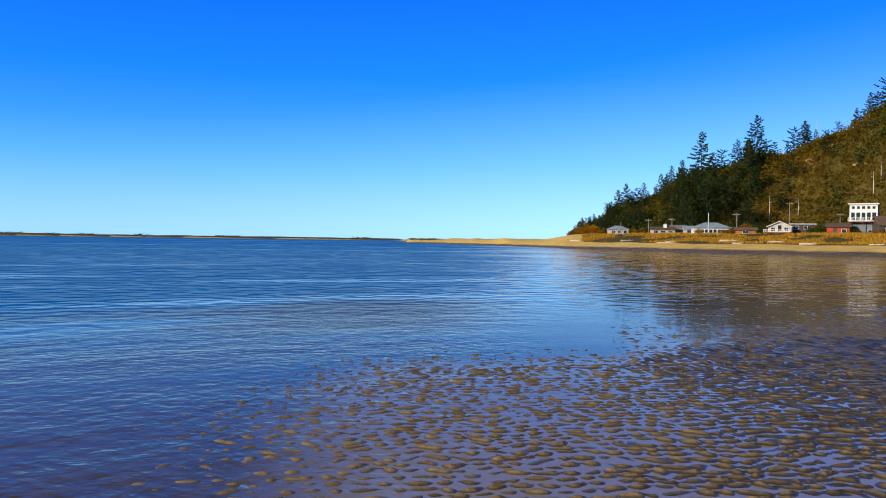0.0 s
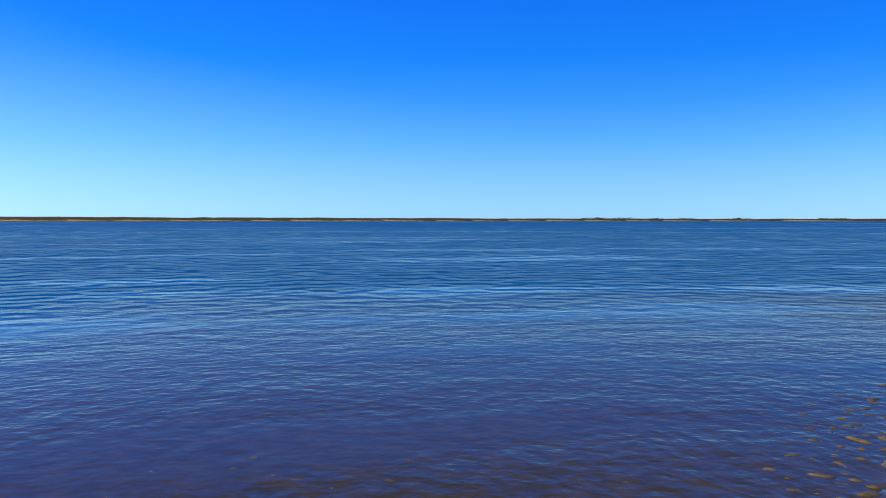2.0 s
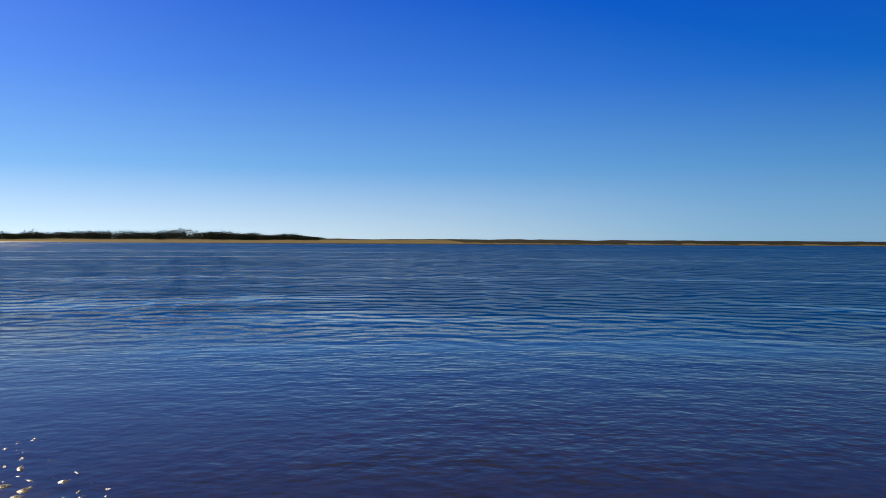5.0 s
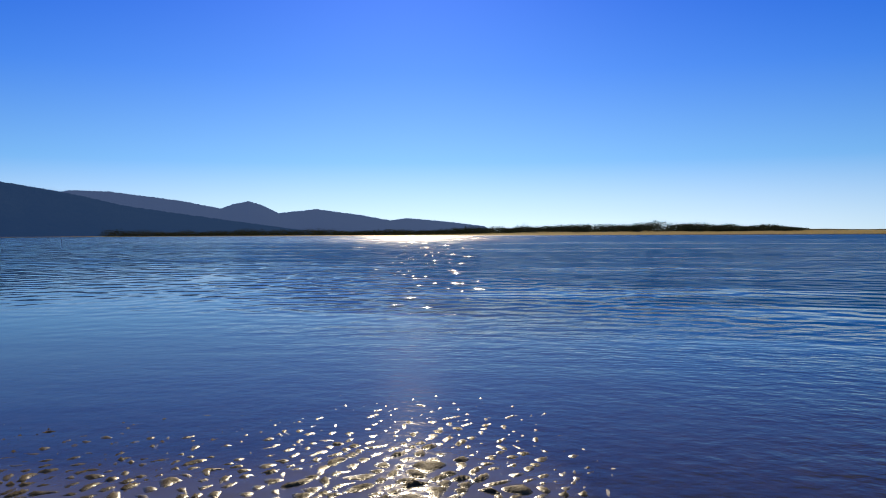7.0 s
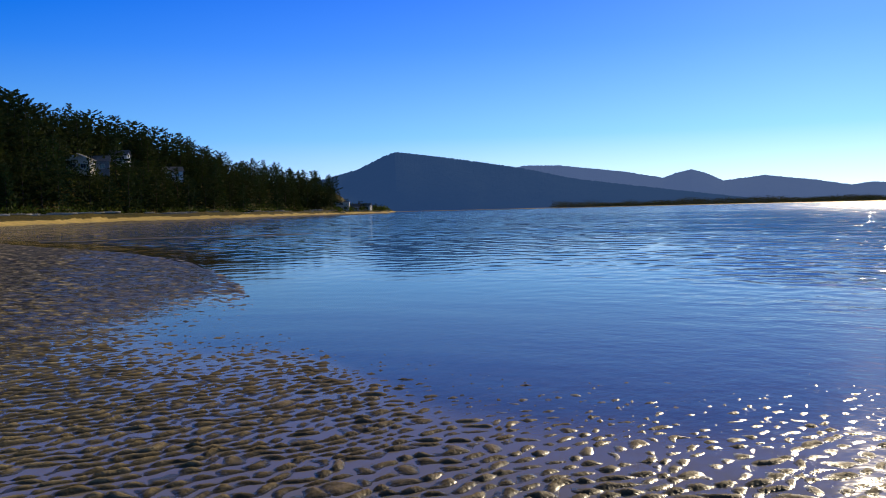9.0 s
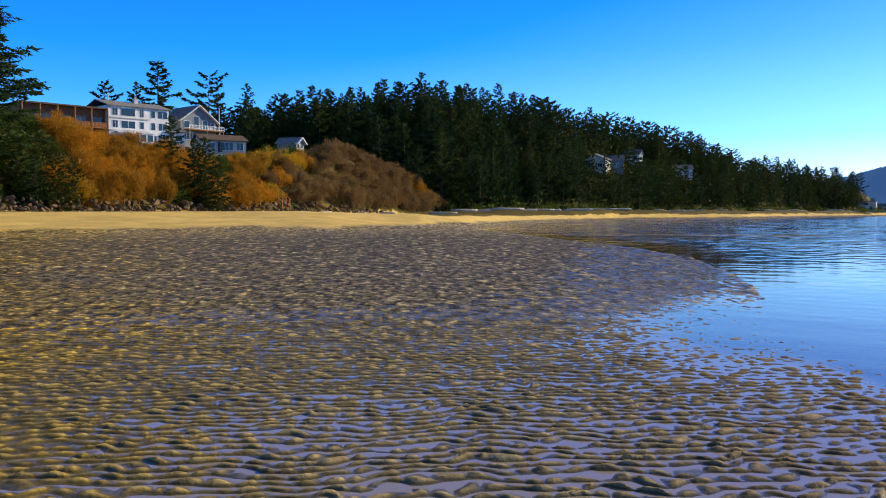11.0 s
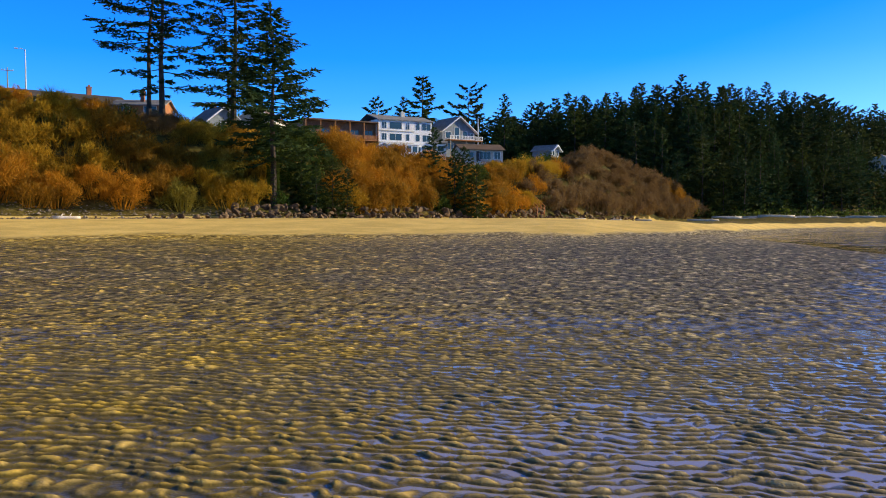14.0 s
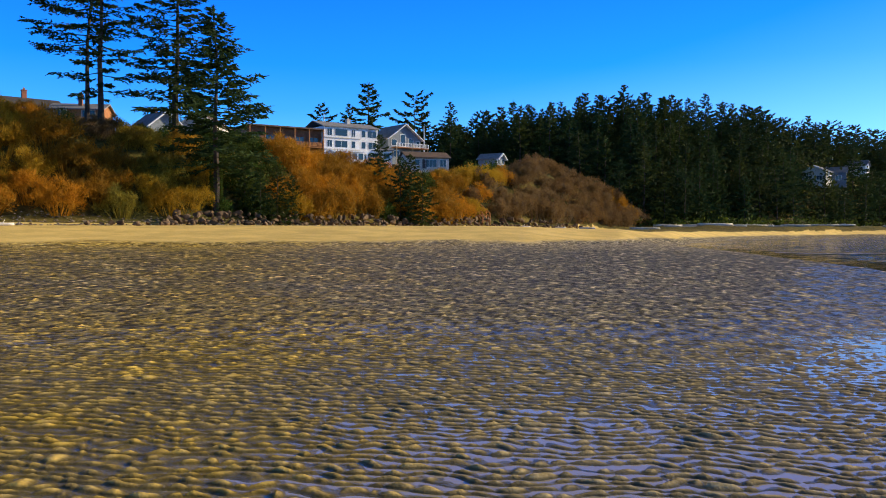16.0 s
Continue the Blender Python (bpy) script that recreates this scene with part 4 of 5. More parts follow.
def house(label, m, w, d, h, wall_mat, roof_mat, rise=1.6, form="x", windows=(), deck=None, stack=None, doors=(), group="houses"):
    ob = thing("house", label, "house", group, m)
    if form == "hip":
        part("wall", walls(w, d, h), wall_mat, ob)
        part("roof", hip_roof(w, d, h, rise), roof_mat, ob)
    elif form == "flat":
        part("wall", walls(w, d, h), wall_mat, ob)
        part("roof", Shape().box(-w / 2 - 0.4, w / 2 + 0.4, -d / 2 - 0.6, d / 2 + 0.4, h, h + 0.28), roof_mat, ob)
    else:
        part("wall", walls(w, d, h, rise, form), wall_mat, ob)
        part("roof", gable_roof(w, d, h, rise, along=form), roof_mat, ob)
        if form == "y":
            part("bargeboard", gable_roof(w, 0.12, h - 0.12, rise, over=0.46, along="y", thick=0.2), WHITE, ob).location.y = -d / 2 - 0.42
    for x, z, ww, hh, n in windows:
        window(ob, x, z, ww, hh, -d / 2, n)
    for x in doors:
        door(ob, x, -d / 2, 0.15)
    if deck:
        x0, x1, z, out = deck
        part("deck", Shape().box(x0, x1, -d / 2 - out, -d / 2, z - 0.18, z), CEDAR if wall_mat is not WHITE else WHITE, ob)
        railing(ob, x0, x1, -d / 2 - out + 0.06, z)
        for x in (x0 + 0.15, (x0 + x1) / 2, x1 - 0.15):
            part("post", Shape().box(x - 0.08, x + 0.08, -d / 2 - out + 0.05, -d / 2 - out + 0.21, -2.5, z - 0.18), POLEWOOD, ob)
    if stack:
        chimney(ob, *stack)
    return ob


def pole(az, r, h, mat=None, arms=1, label="weathered wooden utility pole", lift=None):
    ob = thing("utility_pole", label, "utility pole", "poles", stand(az, r, lift=lift))
    part("shaft", Shape().tube([(0, 0, -0.5), (0.02, 0, h * 0.5), (0, 0, h)], [0.17, 0.14, 0.10], 8), mat or POLEWOOD, ob)
    for i in range(arms):
        arm = part("crossarm", Shape().box(-1.1, 1.1, -0.2, -0.1, h - 0.7 - i, h - 0.55 - i), mat or POLEWOOD, ob)
        for x in (-1.0, -0.5, 0.5, 1.0):
            part("insulator", Shape().tube([(x, -0.15, h - 0.56 - i), (x, -0.15, h - 0.38 - i)], [0.06, 0.04], 6), METAL, arm)
    return ob

# ------------------------------------------------------------ the bluff: buildings on its top
# motel: a white three-storey block and a lower wing with cedar balconies
motel = thing("motel", "white three-storey motel block with a cedar-balconied wing on the bluff", "motel", m=stand(202.95, 205, 26, lift=17.6))
part("wall", walls(14.2, 11, 8.3, foot=-3), WHITE, motel)
part("roof", gable_roof(14.2, 11, 8.3, 1.5, 0.5, "x"), ROOF, motel)
for z, row in ((0.2, ((-5.2, 1.0, 0), (-2.6, 3.0, 2), (1.2, 2.6, 2), (3.6, 0.9, 0), (5.6, 2.2, 1))),
               (3.1, ((-5.6, 1.2, 1), (-2.6, 3.2, 1), (0.6, 0.9, 0), (3.3, 1.0, 0), (5.6, 2.0, 1))),
               (5.8, ((-5.6, 1.2, 1), (-2.6, 3.2, 0), (0.6, 0.9, 1), (3.3, 1.0, 0), (5.6, 2.4, 1)))):
    for x, w, n in row:
        window(motel, x, z + 0.35, w, 1.55, -5.5, n)
for z in (2.85, 5.6):
    part("band", Shape().box(-7.16, 2.3, -5.72, -5.5, z, z + 0.16), PALE, motel, "pale trim board")
part("sunroom", Shape().box(-5.9, 2.4, -7.6, -5.5, -2, 2.3).box(-6.1, 2.6, -7.8, -5.5, 2.3, 2.5), WHITE, motel, "white glazed sunroom")
for i in range(5):
    window(motel, -5.0 + i * 1.62, 0.55, 1.3, 1.45, -7.6, 0)
chimney(motel, 1.4, -1.0, 8.6, 10.6, 0.9, PALE)
wing = part("wing", Shape().box(-25, -7.1, -4.0, 5.5, -3, 7.2), TIMBER, motel, "brown timber wing")
part("wing_roof", Shape().box(-25.4, -7.1, -5.6, 5.9, 7.2, 7.5), BROWNROOF, wing, "flat brown roof edge")
for lev, z in enumerate((-0.4, 2.9, 4.9)):
    if lev != 2:
        part("balcony_floor", Shape().box(-25, -7.1, -5.5, -4.0, z + 0.1, z + 0.3), CEDAR, wing)
        for i in range(5):
            railing(wing, -24.9 + i * 3.6, -24.9 + i * 3.6 + 3.3, -5.45, z + 0.3, 1.05, CEDAR, 1.6, boards=1)
    for i in range(5):
        if lev != 2:
            window(motel, -23.2 + i * 3.55, z + 0.65, 2.2, 1.9, -4.02, 1, frame_mat=CEDAR)
for i in range(6):
    x = -24.9 + i * 3.55
    part("balcony_post", Shape().box(x - 0.1, x + 0.1, -5.55, -5.35, -3, 7.2), CEDAR, wing)

house("grey house with a steep front gable and a glass-railed deck", stand(199.3, 214, 34, lift=19.4), 10.0, 9, 5.0, GREY, ROOF, 3.6, "y",
      ((-3.2, 3.2, 1.6, 1.5, 0), (-0.6, 3.1, 1.4, 2.9, 0), (1.8, 3.1, 1.4, 2.0, 0), (4.0, 3.2, 1.0, 1.4, 0), (-2.5, 0.4, 1.6, 1.5, 1), (2.4, 0.4, 1.8, 1.5, 1)), (-4.0, 5.8, 2.7, 2.2))
house("low white-trimmed cottage with a shallow brown roof", stand(197.3, 188, 16, lift=15.0), 9.5, 7, 2.6, PALE, BROWNROOF, 1.3, "x",
      ((-2.6, 0.8, 1.2, 1.2, 0), (0.6, 0.5, 2.6, 1.6, 2), (3.4, 0.6, 1.4, 1.5, 1)), doors=(-0.9,))
house("white garden room beside the motel block", stand(200.15, 205, 0, lift=18.0), 4.6, 4, 2.8, WHITE, ROOF, 0.5, "x", ((-1.0, 0.8, 1.6, 1.3, 1), (1.1, 0.8, 1.4, 1.3, 0)))
house("grey cottage with a sloping white-edged roof at the wood's edge", stand(192.7, 197, 62, 0.1, 0.84, lift=16.4), 4.4, 6.0, 2.2, GREY, ROOF, 1.4, "y",
      ((-1.2, 0.7, 1.2, 1.2, 0), (1.1, 0.7, 1.3, 1.4, 1)), None)
house("cedar house with a grey roof and a chimney on the bluff", stand(219.3, 138, -16, lift=17.2), 7.4, 6, 2.2, CEDAR, ROOF, 1.0, "x",
      ((-2.2, 0.8, 1.8, 1.2, 1), (1.8, 0.8, 1.8, 1.2, 1)), stack=(0.2, -1.2, 2.5, 4.4, 0.55))
house("grey-roofed house behind the bluff trees", stand(214.9, 150, 25, lift=16.8), 6.0, 7, 2.0, GREY, ROOF, 2.4, "y", ((0, 0.5, 1.2, 1.2, 0),), stack=(0.6, 1.0, 3.0, 4.6, 0.6))
house("pale gabled house behind the bluff trees", stand(211.8, 152, -20, lift=17.4), 6.2, 7, 2.2, PALE, BROWNROOF, 2.0, "y", ((0, 0.6, 1.2, 1.2, 0),))
house("long low dark-roofed house on top of the bluff", stand(225.6, 150, 10, lift=19.1), 26, 8, 2.2, DARK, DARK, 1.4, "x", ((-8, 0.6, 1.6, 1.1, 1), (0, 0.6, 1.6, 1.1, 1), (7, 0.6, 1.6, 1.1, 1)), stack=(8.2, 0, 3.0, 4.9, 0.7))

lamp_post = thing("street_lamp", "tall grey metal street lamp on the bluff", "street lamp", m=stand(226.1, 160, lift=21.5))
part("pole", Shape().tube([(0, 0, -4), (0, 0, 4), (0, 0, 9.6)], [0.16, 0.13, 0.09], 8), METAL, lamp_post)
part("arm", Shape().tube([(0, 0, 9.4), (-0.5, 0, 9.7), (-1.2, 0, 9.72)], [0.05, 0.05, 0.04], 6), METAL, lamp_post)
part("lamp_head", Shape().box(-1.7, -1.1, -0.14, 0.14, 9.62, 9.78), METAL, lamp_post)
pole(227.1, 190, 7.6, lift=25.2)
pole(197.3, 222, 9.0, METAL, 0, "slim pale metal flagpole by the gabled house", lift=20.0)
pole(204.1, 225, 5.0, METAL, 0, "slim metal mast behind the motel", lift=27.5)

# wooden beach stair with rails
stair = thing("beach_stair", "weathered orange wooden stair down the bluff to the beach", "stair", m=stand(193.0, 145.6, 38, -0.5, 1.25))
for i in range(12):
    part("step", Shape().box(-0.6, 0.6, 0.28 * i, 0.28 * i + 0.27, 0.18 * i + 0.3, 0.18 * i + 0.35), CEDAR, stair)
for x in (-0.66, 0.62):
    part("stringer", Shape().add([(x, 0, 0.1), (x + 0.05, 0, 0.1), (x + 0.05, 3.4, 2.3), (x, 3.4, 2.3), (x, 0, 0.4), (x + 0.05, 0, 0.4), (x + 0.05, 3.4, 2.6), (x, 3.4, 2.6)],
                                 [(0, 3, 2, 1), (4, 5, 6, 7), (0, 1, 5, 4), (1, 2, 6, 5), (2, 3, 7, 6), (3, 0, 4, 7)]), CEDAR, stair)
    for k in (0.45, 1.0):
        part("handrail", Shape().add([(x, -0.1, k + 0.3), (x + 0.06, -0.1, k + 0.3), (x + 0.06, 3.4, k + 2.5), (x, 3.4, k + 2.5), (x, -0.1, k + 0.42), (x + 0.06, -0.1, k + 0.42), (x + 0.06, 3.4, k + 2.62), (x, 3.4, k + 2.62)],
                                     [(0, 3, 2, 1), (4, 5, 6, 7), (0, 1, 5, 4), (1, 2, 6, 5), (2, 3, 7, 6), (3, 0, 4, 7)]), CEDAR, stair)
    for i in range(5):
        y = 0.05 + i * 0.82
        part("post", Shape().box(x - 0.03, x + 0.09, y, y + 0.1, -0.5, 1.45 + y * 0.65), CEDAR, stair)

# ------------------------------------------------------------ the bluff: trees and shrubs
HERO = "tall trees on the bluff"


def hero(name, label, az, r, shapes, mat, turn=0.0, sink=0.3, ivy=None):
    ob = thing(name, label, "tree", HERO, stand(az, r, turn, sink))
    part("trunk", shapes[0], BARK, ob)
    part("crown", shapes[1], mat, ob)
    if ivy:
        s, q = Shape(), random.Random(5)
        for _ in range(1300):
            z = ivy * q.random() ** 0.8
            a = q.uniform(0, 6.283)
            d = Vector((math.cos(a), math.sin(a), q.uniform(-0.4, 0.4)))
            s.spray(Vector((math.cos(a) * 0.56, math.sin(a) * 0.56, z)), d.normalized(), Vector((-d.y, d.x, 0.4)).normalized(), q.uniform(0.15, 0.4), 0.12)
        part("ivy", s, IVY, ob, "green ivy round the trunk")
    return ob


hero("pine_tree", "tall thin wind-shaped pine with a leaning bare lower trunk", 219.0, 119, feathered_parts(3, 25.5, 4.9, 0.40, 0.06, 0.25, -0.045, 0.45, 0.55, 0.012, 46, 0.55), PINE, 180)
hero("pine_tree", "tall pine with a bare lower trunk and ragged flat limbs", 218.2, 117, feathered_parts(4, 27, 5.2, 0.16, 0.10, 0.3, -0.015, 0.1, 0.6, 0.014, 66, 0.55), PINE, 200)
hero("pine_tree", "tall dark pine with ivy up its trunk", 213.7, 114, feathered_parts(5, 25.5, 6.0, 0.22, 0.14, 0.55, -0.035, 0.2, 0.45, 0.017, 88, 0.6), PINE, 200, ivy=9.5)
hero("spruce_tree", "tall dark green spruce with drooping layered limbs and an ivy-clad foot", 211.15, 106, feathered_parts(6, 25.6, 6.8, 0.24, 0.30, 0.85, 0.0, 0.0, 0.42, 0.015, 118, 0.62, 0.3), NEEDLE, 0, 0.5, ivy=6.5)

SPRUCE = [Kind("spruce_tree", "dark green spruce in the wood", "tree", "woodland trees",
               (("trunk", a, BARK), ("crown", b, NEEDLE))) for a, b in
          (forest_parts(20 + i, 15, 4.3 + 0.4 * i, 0.04, 0.22, 0.62 + 0.07 * i, 0, 66, 2300) for i in range(5))]
PINES = [Kind("pine_tree", "dark rounded shore pine in the wood", "tree", "woodland trees",
              (("trunk", a, BARK), ("crown", b, PINE))) for a, b in
         (forest_parts(40 + i, 14, 4.4 + 0.3 * i, 0.22, -0.05, 0.45, 0.02 * i, 34, 1900, 0.6, 0.45) for i in range(4))]
# trees behind and in front of the motel
SPRUCE[2].put(stand(201.1, 238, 0, 0.3, 1.55, lift=19.5) @ Matrix.Diagonal((1.25, 1.25, 1, 1)), "broad dark spruce behind the motel")
SPRUCE[1].put(stand(202.4, 244, 0, 0.3, 1.1, lift=21.5), "dark spruce behind the motel")
PINES[2].put(stand(198.0, 246, 40, 0.3, 1.5, lift=20.5), "flat-topped pine behind the gabled house")
PINES[0].put(stand(204.3, 240, 40, 0.3, 1.15, lift=21.0), "small flat-topped pine behind the motel")
SPRUCE[4].put(stand(195.5, 240, 0, 0.3, 1.1, lift=21.5), "slim dark spruce by the cottages")
for az, r, k, h in ((200.3, 133, 0, 0.62), (198.9, 128, 3, 0.66), (198.2, 129, 1, 0.72), (197.4, 127, 2, 0.55), (207.2, 108, 4, 0.50), (208.3, 107, 2, 0.45), (206.2, 110, 0, 0.42), (209.3, 109, 1, 0.5)):
    SPRUCE[k].put(stand(az, r, 70 * k, 0.2, h), "young dark green spruce among the shrubs of the slope")

TWIG = {}
for key, mat, lab in (("willow", WILLOW, "bare orange-brown winter willow shrub"), ("alder", ALDER, "bare olive-brown winter shrub"), ("olive", OLIVE, "olive-green leafy winter shrub"), ("gold", GOLD, "shrub with golden autumn leaves"), ("bare", BARE, "bare grey-brown winter shrub on the slope")):
    TWIG[key] = [Kind("shrub", lab, "shrub", "shrubs of the bluff", (("crown", bush_shape(60 + i + sum(map(ord, key)), 3.8, 5.2, 80, 3300, 0.030), mat),)) for i in range(3)]
TWIG["green"] = [Kind("shrub", "dark green leafy evergreen shrub", "shrub", "shrubs of the bluff", (("crown", leaf_bush_shape(90 + i, 3.0, 4.4, 1300, 0.22), GREEN),)) for i in range(3)]
TWIG["ivy"] = [Kind("shrub", "low bright green leafy shrub", "shrub", "shrubs of the bluff", (("crown", leaf_bush_shape(95 + i, 2.0, 3.6, 1000, 0.2), IVY),)) for i in range(2)]


def shrub_at(az, up, patch):
    """Which shrub grows where on the slope (up: 0 at the toe, 1 at the top); patch: which stand it belongs to."""
    g = 0.65 * patch + 0.35 * rng.random()
    if az > 222 and up > 1.0:
        return "green"
    if az > 221.5:
        return "olive" if g < 0.36 else "alder" if g < 0.55 else "willow" if g < 0.78 else "olive"
    if 219 < az:
        return "green" if 0.55 < up < 0.8 else "bare" if up > 0.8 else "willow"
    if 212.4 < az and up > 0.72 + (az - 212.6) * 0.03:
        return "green" if g < 0.6 else "ivy"
    if 217 < az:
        return "bare" if up > 0.45 else "willow" if g < 0.6 else "olive"
    if 212 < az:
        return "gold" if 0.35 < up < 0.75 and g < 0.5 else "alder" if g < 0.42 else "olive" if g < 0.85 else "green"
    if 207.3 < az:
        return "ivy" if up < 0.2 and az > 209.5 else "green" if g < 0.8 else "olive"
    if 200.3 < az:
        return "willow" if g < 0.68 else "alder"
    if 197.2 < az:
        return "green" if g < 0.42 else "willow"
    if 191.8 < az:
        return "gold" if up > 0.8 and 194 < az < 196.5 else "green" if up > 0.6 and az < 194 else "willow" if g < 0.55 else "alder" if g < 0.72 else "bare"
    return "willow" if g < 0.25 else "bare"


spots = []
for _ in range(11000):
    az, up = rng.uniform(182.9, 230.5), rng.uniform(0.0, 1.25)
    r = table(BLUFF, 1, az) + 2.6 + up * (table(BLUFF, 3, az) + 1)
    p = to(az, r)
    if all((p - o).length > 2.5 for o in spots) and not (192.3 < az < 193.7 and up < 0.3):
        spots.append(p)
        key = shrub_at(az, up, float(lumps(p.x, p.y, 7, 52)))
        tall = 0.8 + 0.5 * lumps(p.x, p.y, 9, 51) if up < 1.0 else 0.62
        if 197 < az < 206 and up > 0.75:
            tall = 0.74
        if 190.5 < az < 197 and up > 0.65:
            tall = 1.05 if 191.4 < az < 194.6 else 0.8
        if az > 212 and up > 0.55:
            tall = 0.66 if up < 0.8 else 0.55 if az < 222 else 0.42
        TWIG[key][rng.randrange(len(TWIG[key]))].put(stand(float(az), float(r), rng.uniform(0, 360), 0.25, float(tall) * rng.uniform(0.95, 1.35)))

# ------------------------------------------------------------ foot of the bluff: boulders and driftwood


def boulder_mesh(seed, material=ROCK):
    q = random.Random(seed)
    bm = bmesh.new()
    bmesh.ops.create_icosphere(bm, subdivisions=2, radius=0.5)
    cuts = [(Vector((q.gauss(0, 1), q.gauss(0, 1), q.gauss(0, 1))).normalized(), q.uniform(0.2, 0.36)) for _ in range(11)]
    for v in bm.verts:
        for n, d in cuts:
            over = v.co.dot(n) - d
            if over > 0:
                v.co -= n * over * 0.95
        v.co *= 1 + q.uniform(-0.03, 0.03)
    me = bpy.data.meshes.new("boulder")
    bm.to_mesh(me)
    bm.free()
    me.materials.append(material)
    return me


BOULDERS = [boulder_mesh(i) for i in range(7)]
LEDGES = [boulder_mesh(20 + i, SANDSTONE) for i in range(3)]


def boulder(az, r, size, lift=0.0):
    p = to(az, r)
    ob = tagged(new("boulder", BOULDERS[rng.randrange(7)]), "grey-brown angular riprap boulder on the sand", "boulder", "riprap boulders")
    ob.matrix_world = Matrix.Translation((p.x, p.y, height(p) + size * 0.22 + lift)) @ pose(0, 0, 0, rng.uniform(-25, 25), rng.uniform(-25, 25), rng.uniform(0, 360)) @ Matrix.Diagonal((size * rng.uniform(0.9, 1.5), size, size * rng.uniform(0.7, 1.0), 1))
    return ob


for i in range(290):
    az = 186.5 + 28.0 * (i + rng.random()) / 290
    toe = float(table(BLUFF, 1, az))
    row = rng.random()
    boulder(az, toe - 2.2 + row * 3.4, rng.uniform(0.5, 1.2) * (1.12 if row > 0.5 else 0.85), row * 0.85)
for az, d, size in ((216.1, 3.2, 0.95), (217.1, 1.4, 0.9), (217.6, 1.6, 1.0), (218.2, 1.3, 0.8), (219.0, 1.2, 0.9), (215.4, 1.8, 0.7), (222.2, 1.2, 0.5), (214.6, 2.4, 0.7), (227.9, 2.0, 0.8)):
    boulder(az, float(table(BLUFF, 1, az)) - d, size)


# gravel and broken shell along the foot of the bluff
pebbles, q = Shape(), random.Random(66)
for _ in range(2600):
    az = q.uniform(186, 231)
    p = to(az, float(table(BLUFF, 1, az)) - 2.6 + 5.6 * q.random())
    k = q.uniform(0.05, 0.2) if q.random() < 0.93 else q.uniform(0.2, 0.4)
    p.z = height(p) + k * 0.2
    a = q.uniform(0, 6.283)
    ring = [p + Vector((math.cos(a + j * 1.2566) * k * q.uniform(0.7, 1.2), math.sin(a + j * 1.2566) * k * q.uniform(0.7, 1.2), q.uniform(-0.2, 0.1) * k)) for j in range(5)]
    pebbles.add(ring + [p + Vector((0, 0, k * q.uniform(0.5, 0.8)))], [(j, (j + 1) % 5, 5) for j in range(5)])
tagged(new("gravel", pebbles.mesh("gravel", GRAVEL)), "brown gravel and broken stone along the foot of the bluff", "gravel", kind="stuff")


def log(az, r, length, rad, turn, label="pale weathered driftwood log on the sand"):
    q = rng
    s = Shape().tube([(-length / 2, 0, 0), (-length / 4, 0.04 * length * q.uniform(-1, 1), 0.02), (length / 4, 0.03 * length * q.uniform(-1, 1), 0), (length / 2, 0, 0.03)], [rad, rad * 1.02, rad * 0.9, rad * 0.75], 9)
    for _ in range(2):
        x = q.uniform(-0.3, 0.4) * length
        s.tube([(x, 0, 0), (x + 0.3, q.uniform(-0.3, 0.3), rad + 0.25)], [rad * 0.35, 0.03], 5)
    ob = new("driftwood_log", s.mesh("driftwood_log", DRIFT, True))
    p = to(az, r)
    ob.matrix_world = Matrix.Translation((p.x, p.y, height(p) + rad * 0.7)) @ pose(0, 0, 0, 0, 0, az + turn)
    return tagged(ob, label, "log", "driftwood logs")


log(223.9, 93.5, 2.6, 0.19, 3)
log(228.6, 92, 2.0, 0.16, 20)
log(182.4, 186, 6.5, 0.28, 8)
log(186.2, 170, 3.2, 0.25, -10)
log(190.4, 151, 2.2, 0.2, 25)
log(188.0, 161, 2.0, 0.2, 5)
for i in range(60):
    az = 153.4 + 28 * ((i + rng.random()) / 60)
    d = rng.uniform(0.5, 9)
    log(az, float(table(HILL, 1, az)) - d, rng.uniform(3, 9), rng.uniform(0.18, 0.38), rng.uniform(-30, 30), "bleached driftwood log on the beach below the wood")

# ------------------------------------------------------------ the wooded hill along the bay
deepwood, q = Shape(), random.Random(78)
for _ in range(1500):
    az = q.uniform(156.5, 199)
    toe, wid = float(table(HILL, 1, az)), float(table(HILL, 3, az))
    p = to(az, toe + 8 + wid * q.uniform(0.0, 1.4))
    if az > 184 and p.length < toe + 0.4 * wid:
        continue
    p.z = height(p)
    leaf_ball(deepwood, q, p, q.uniform(2.0, 3.6), q.uniform(5.0, 11.5), 40, 1.05)
tagged(new("understorey", deepwood.mesh("understorey", PINE)), "dark dense understorey between the trees of the wood", "understorey", kind="stuff")

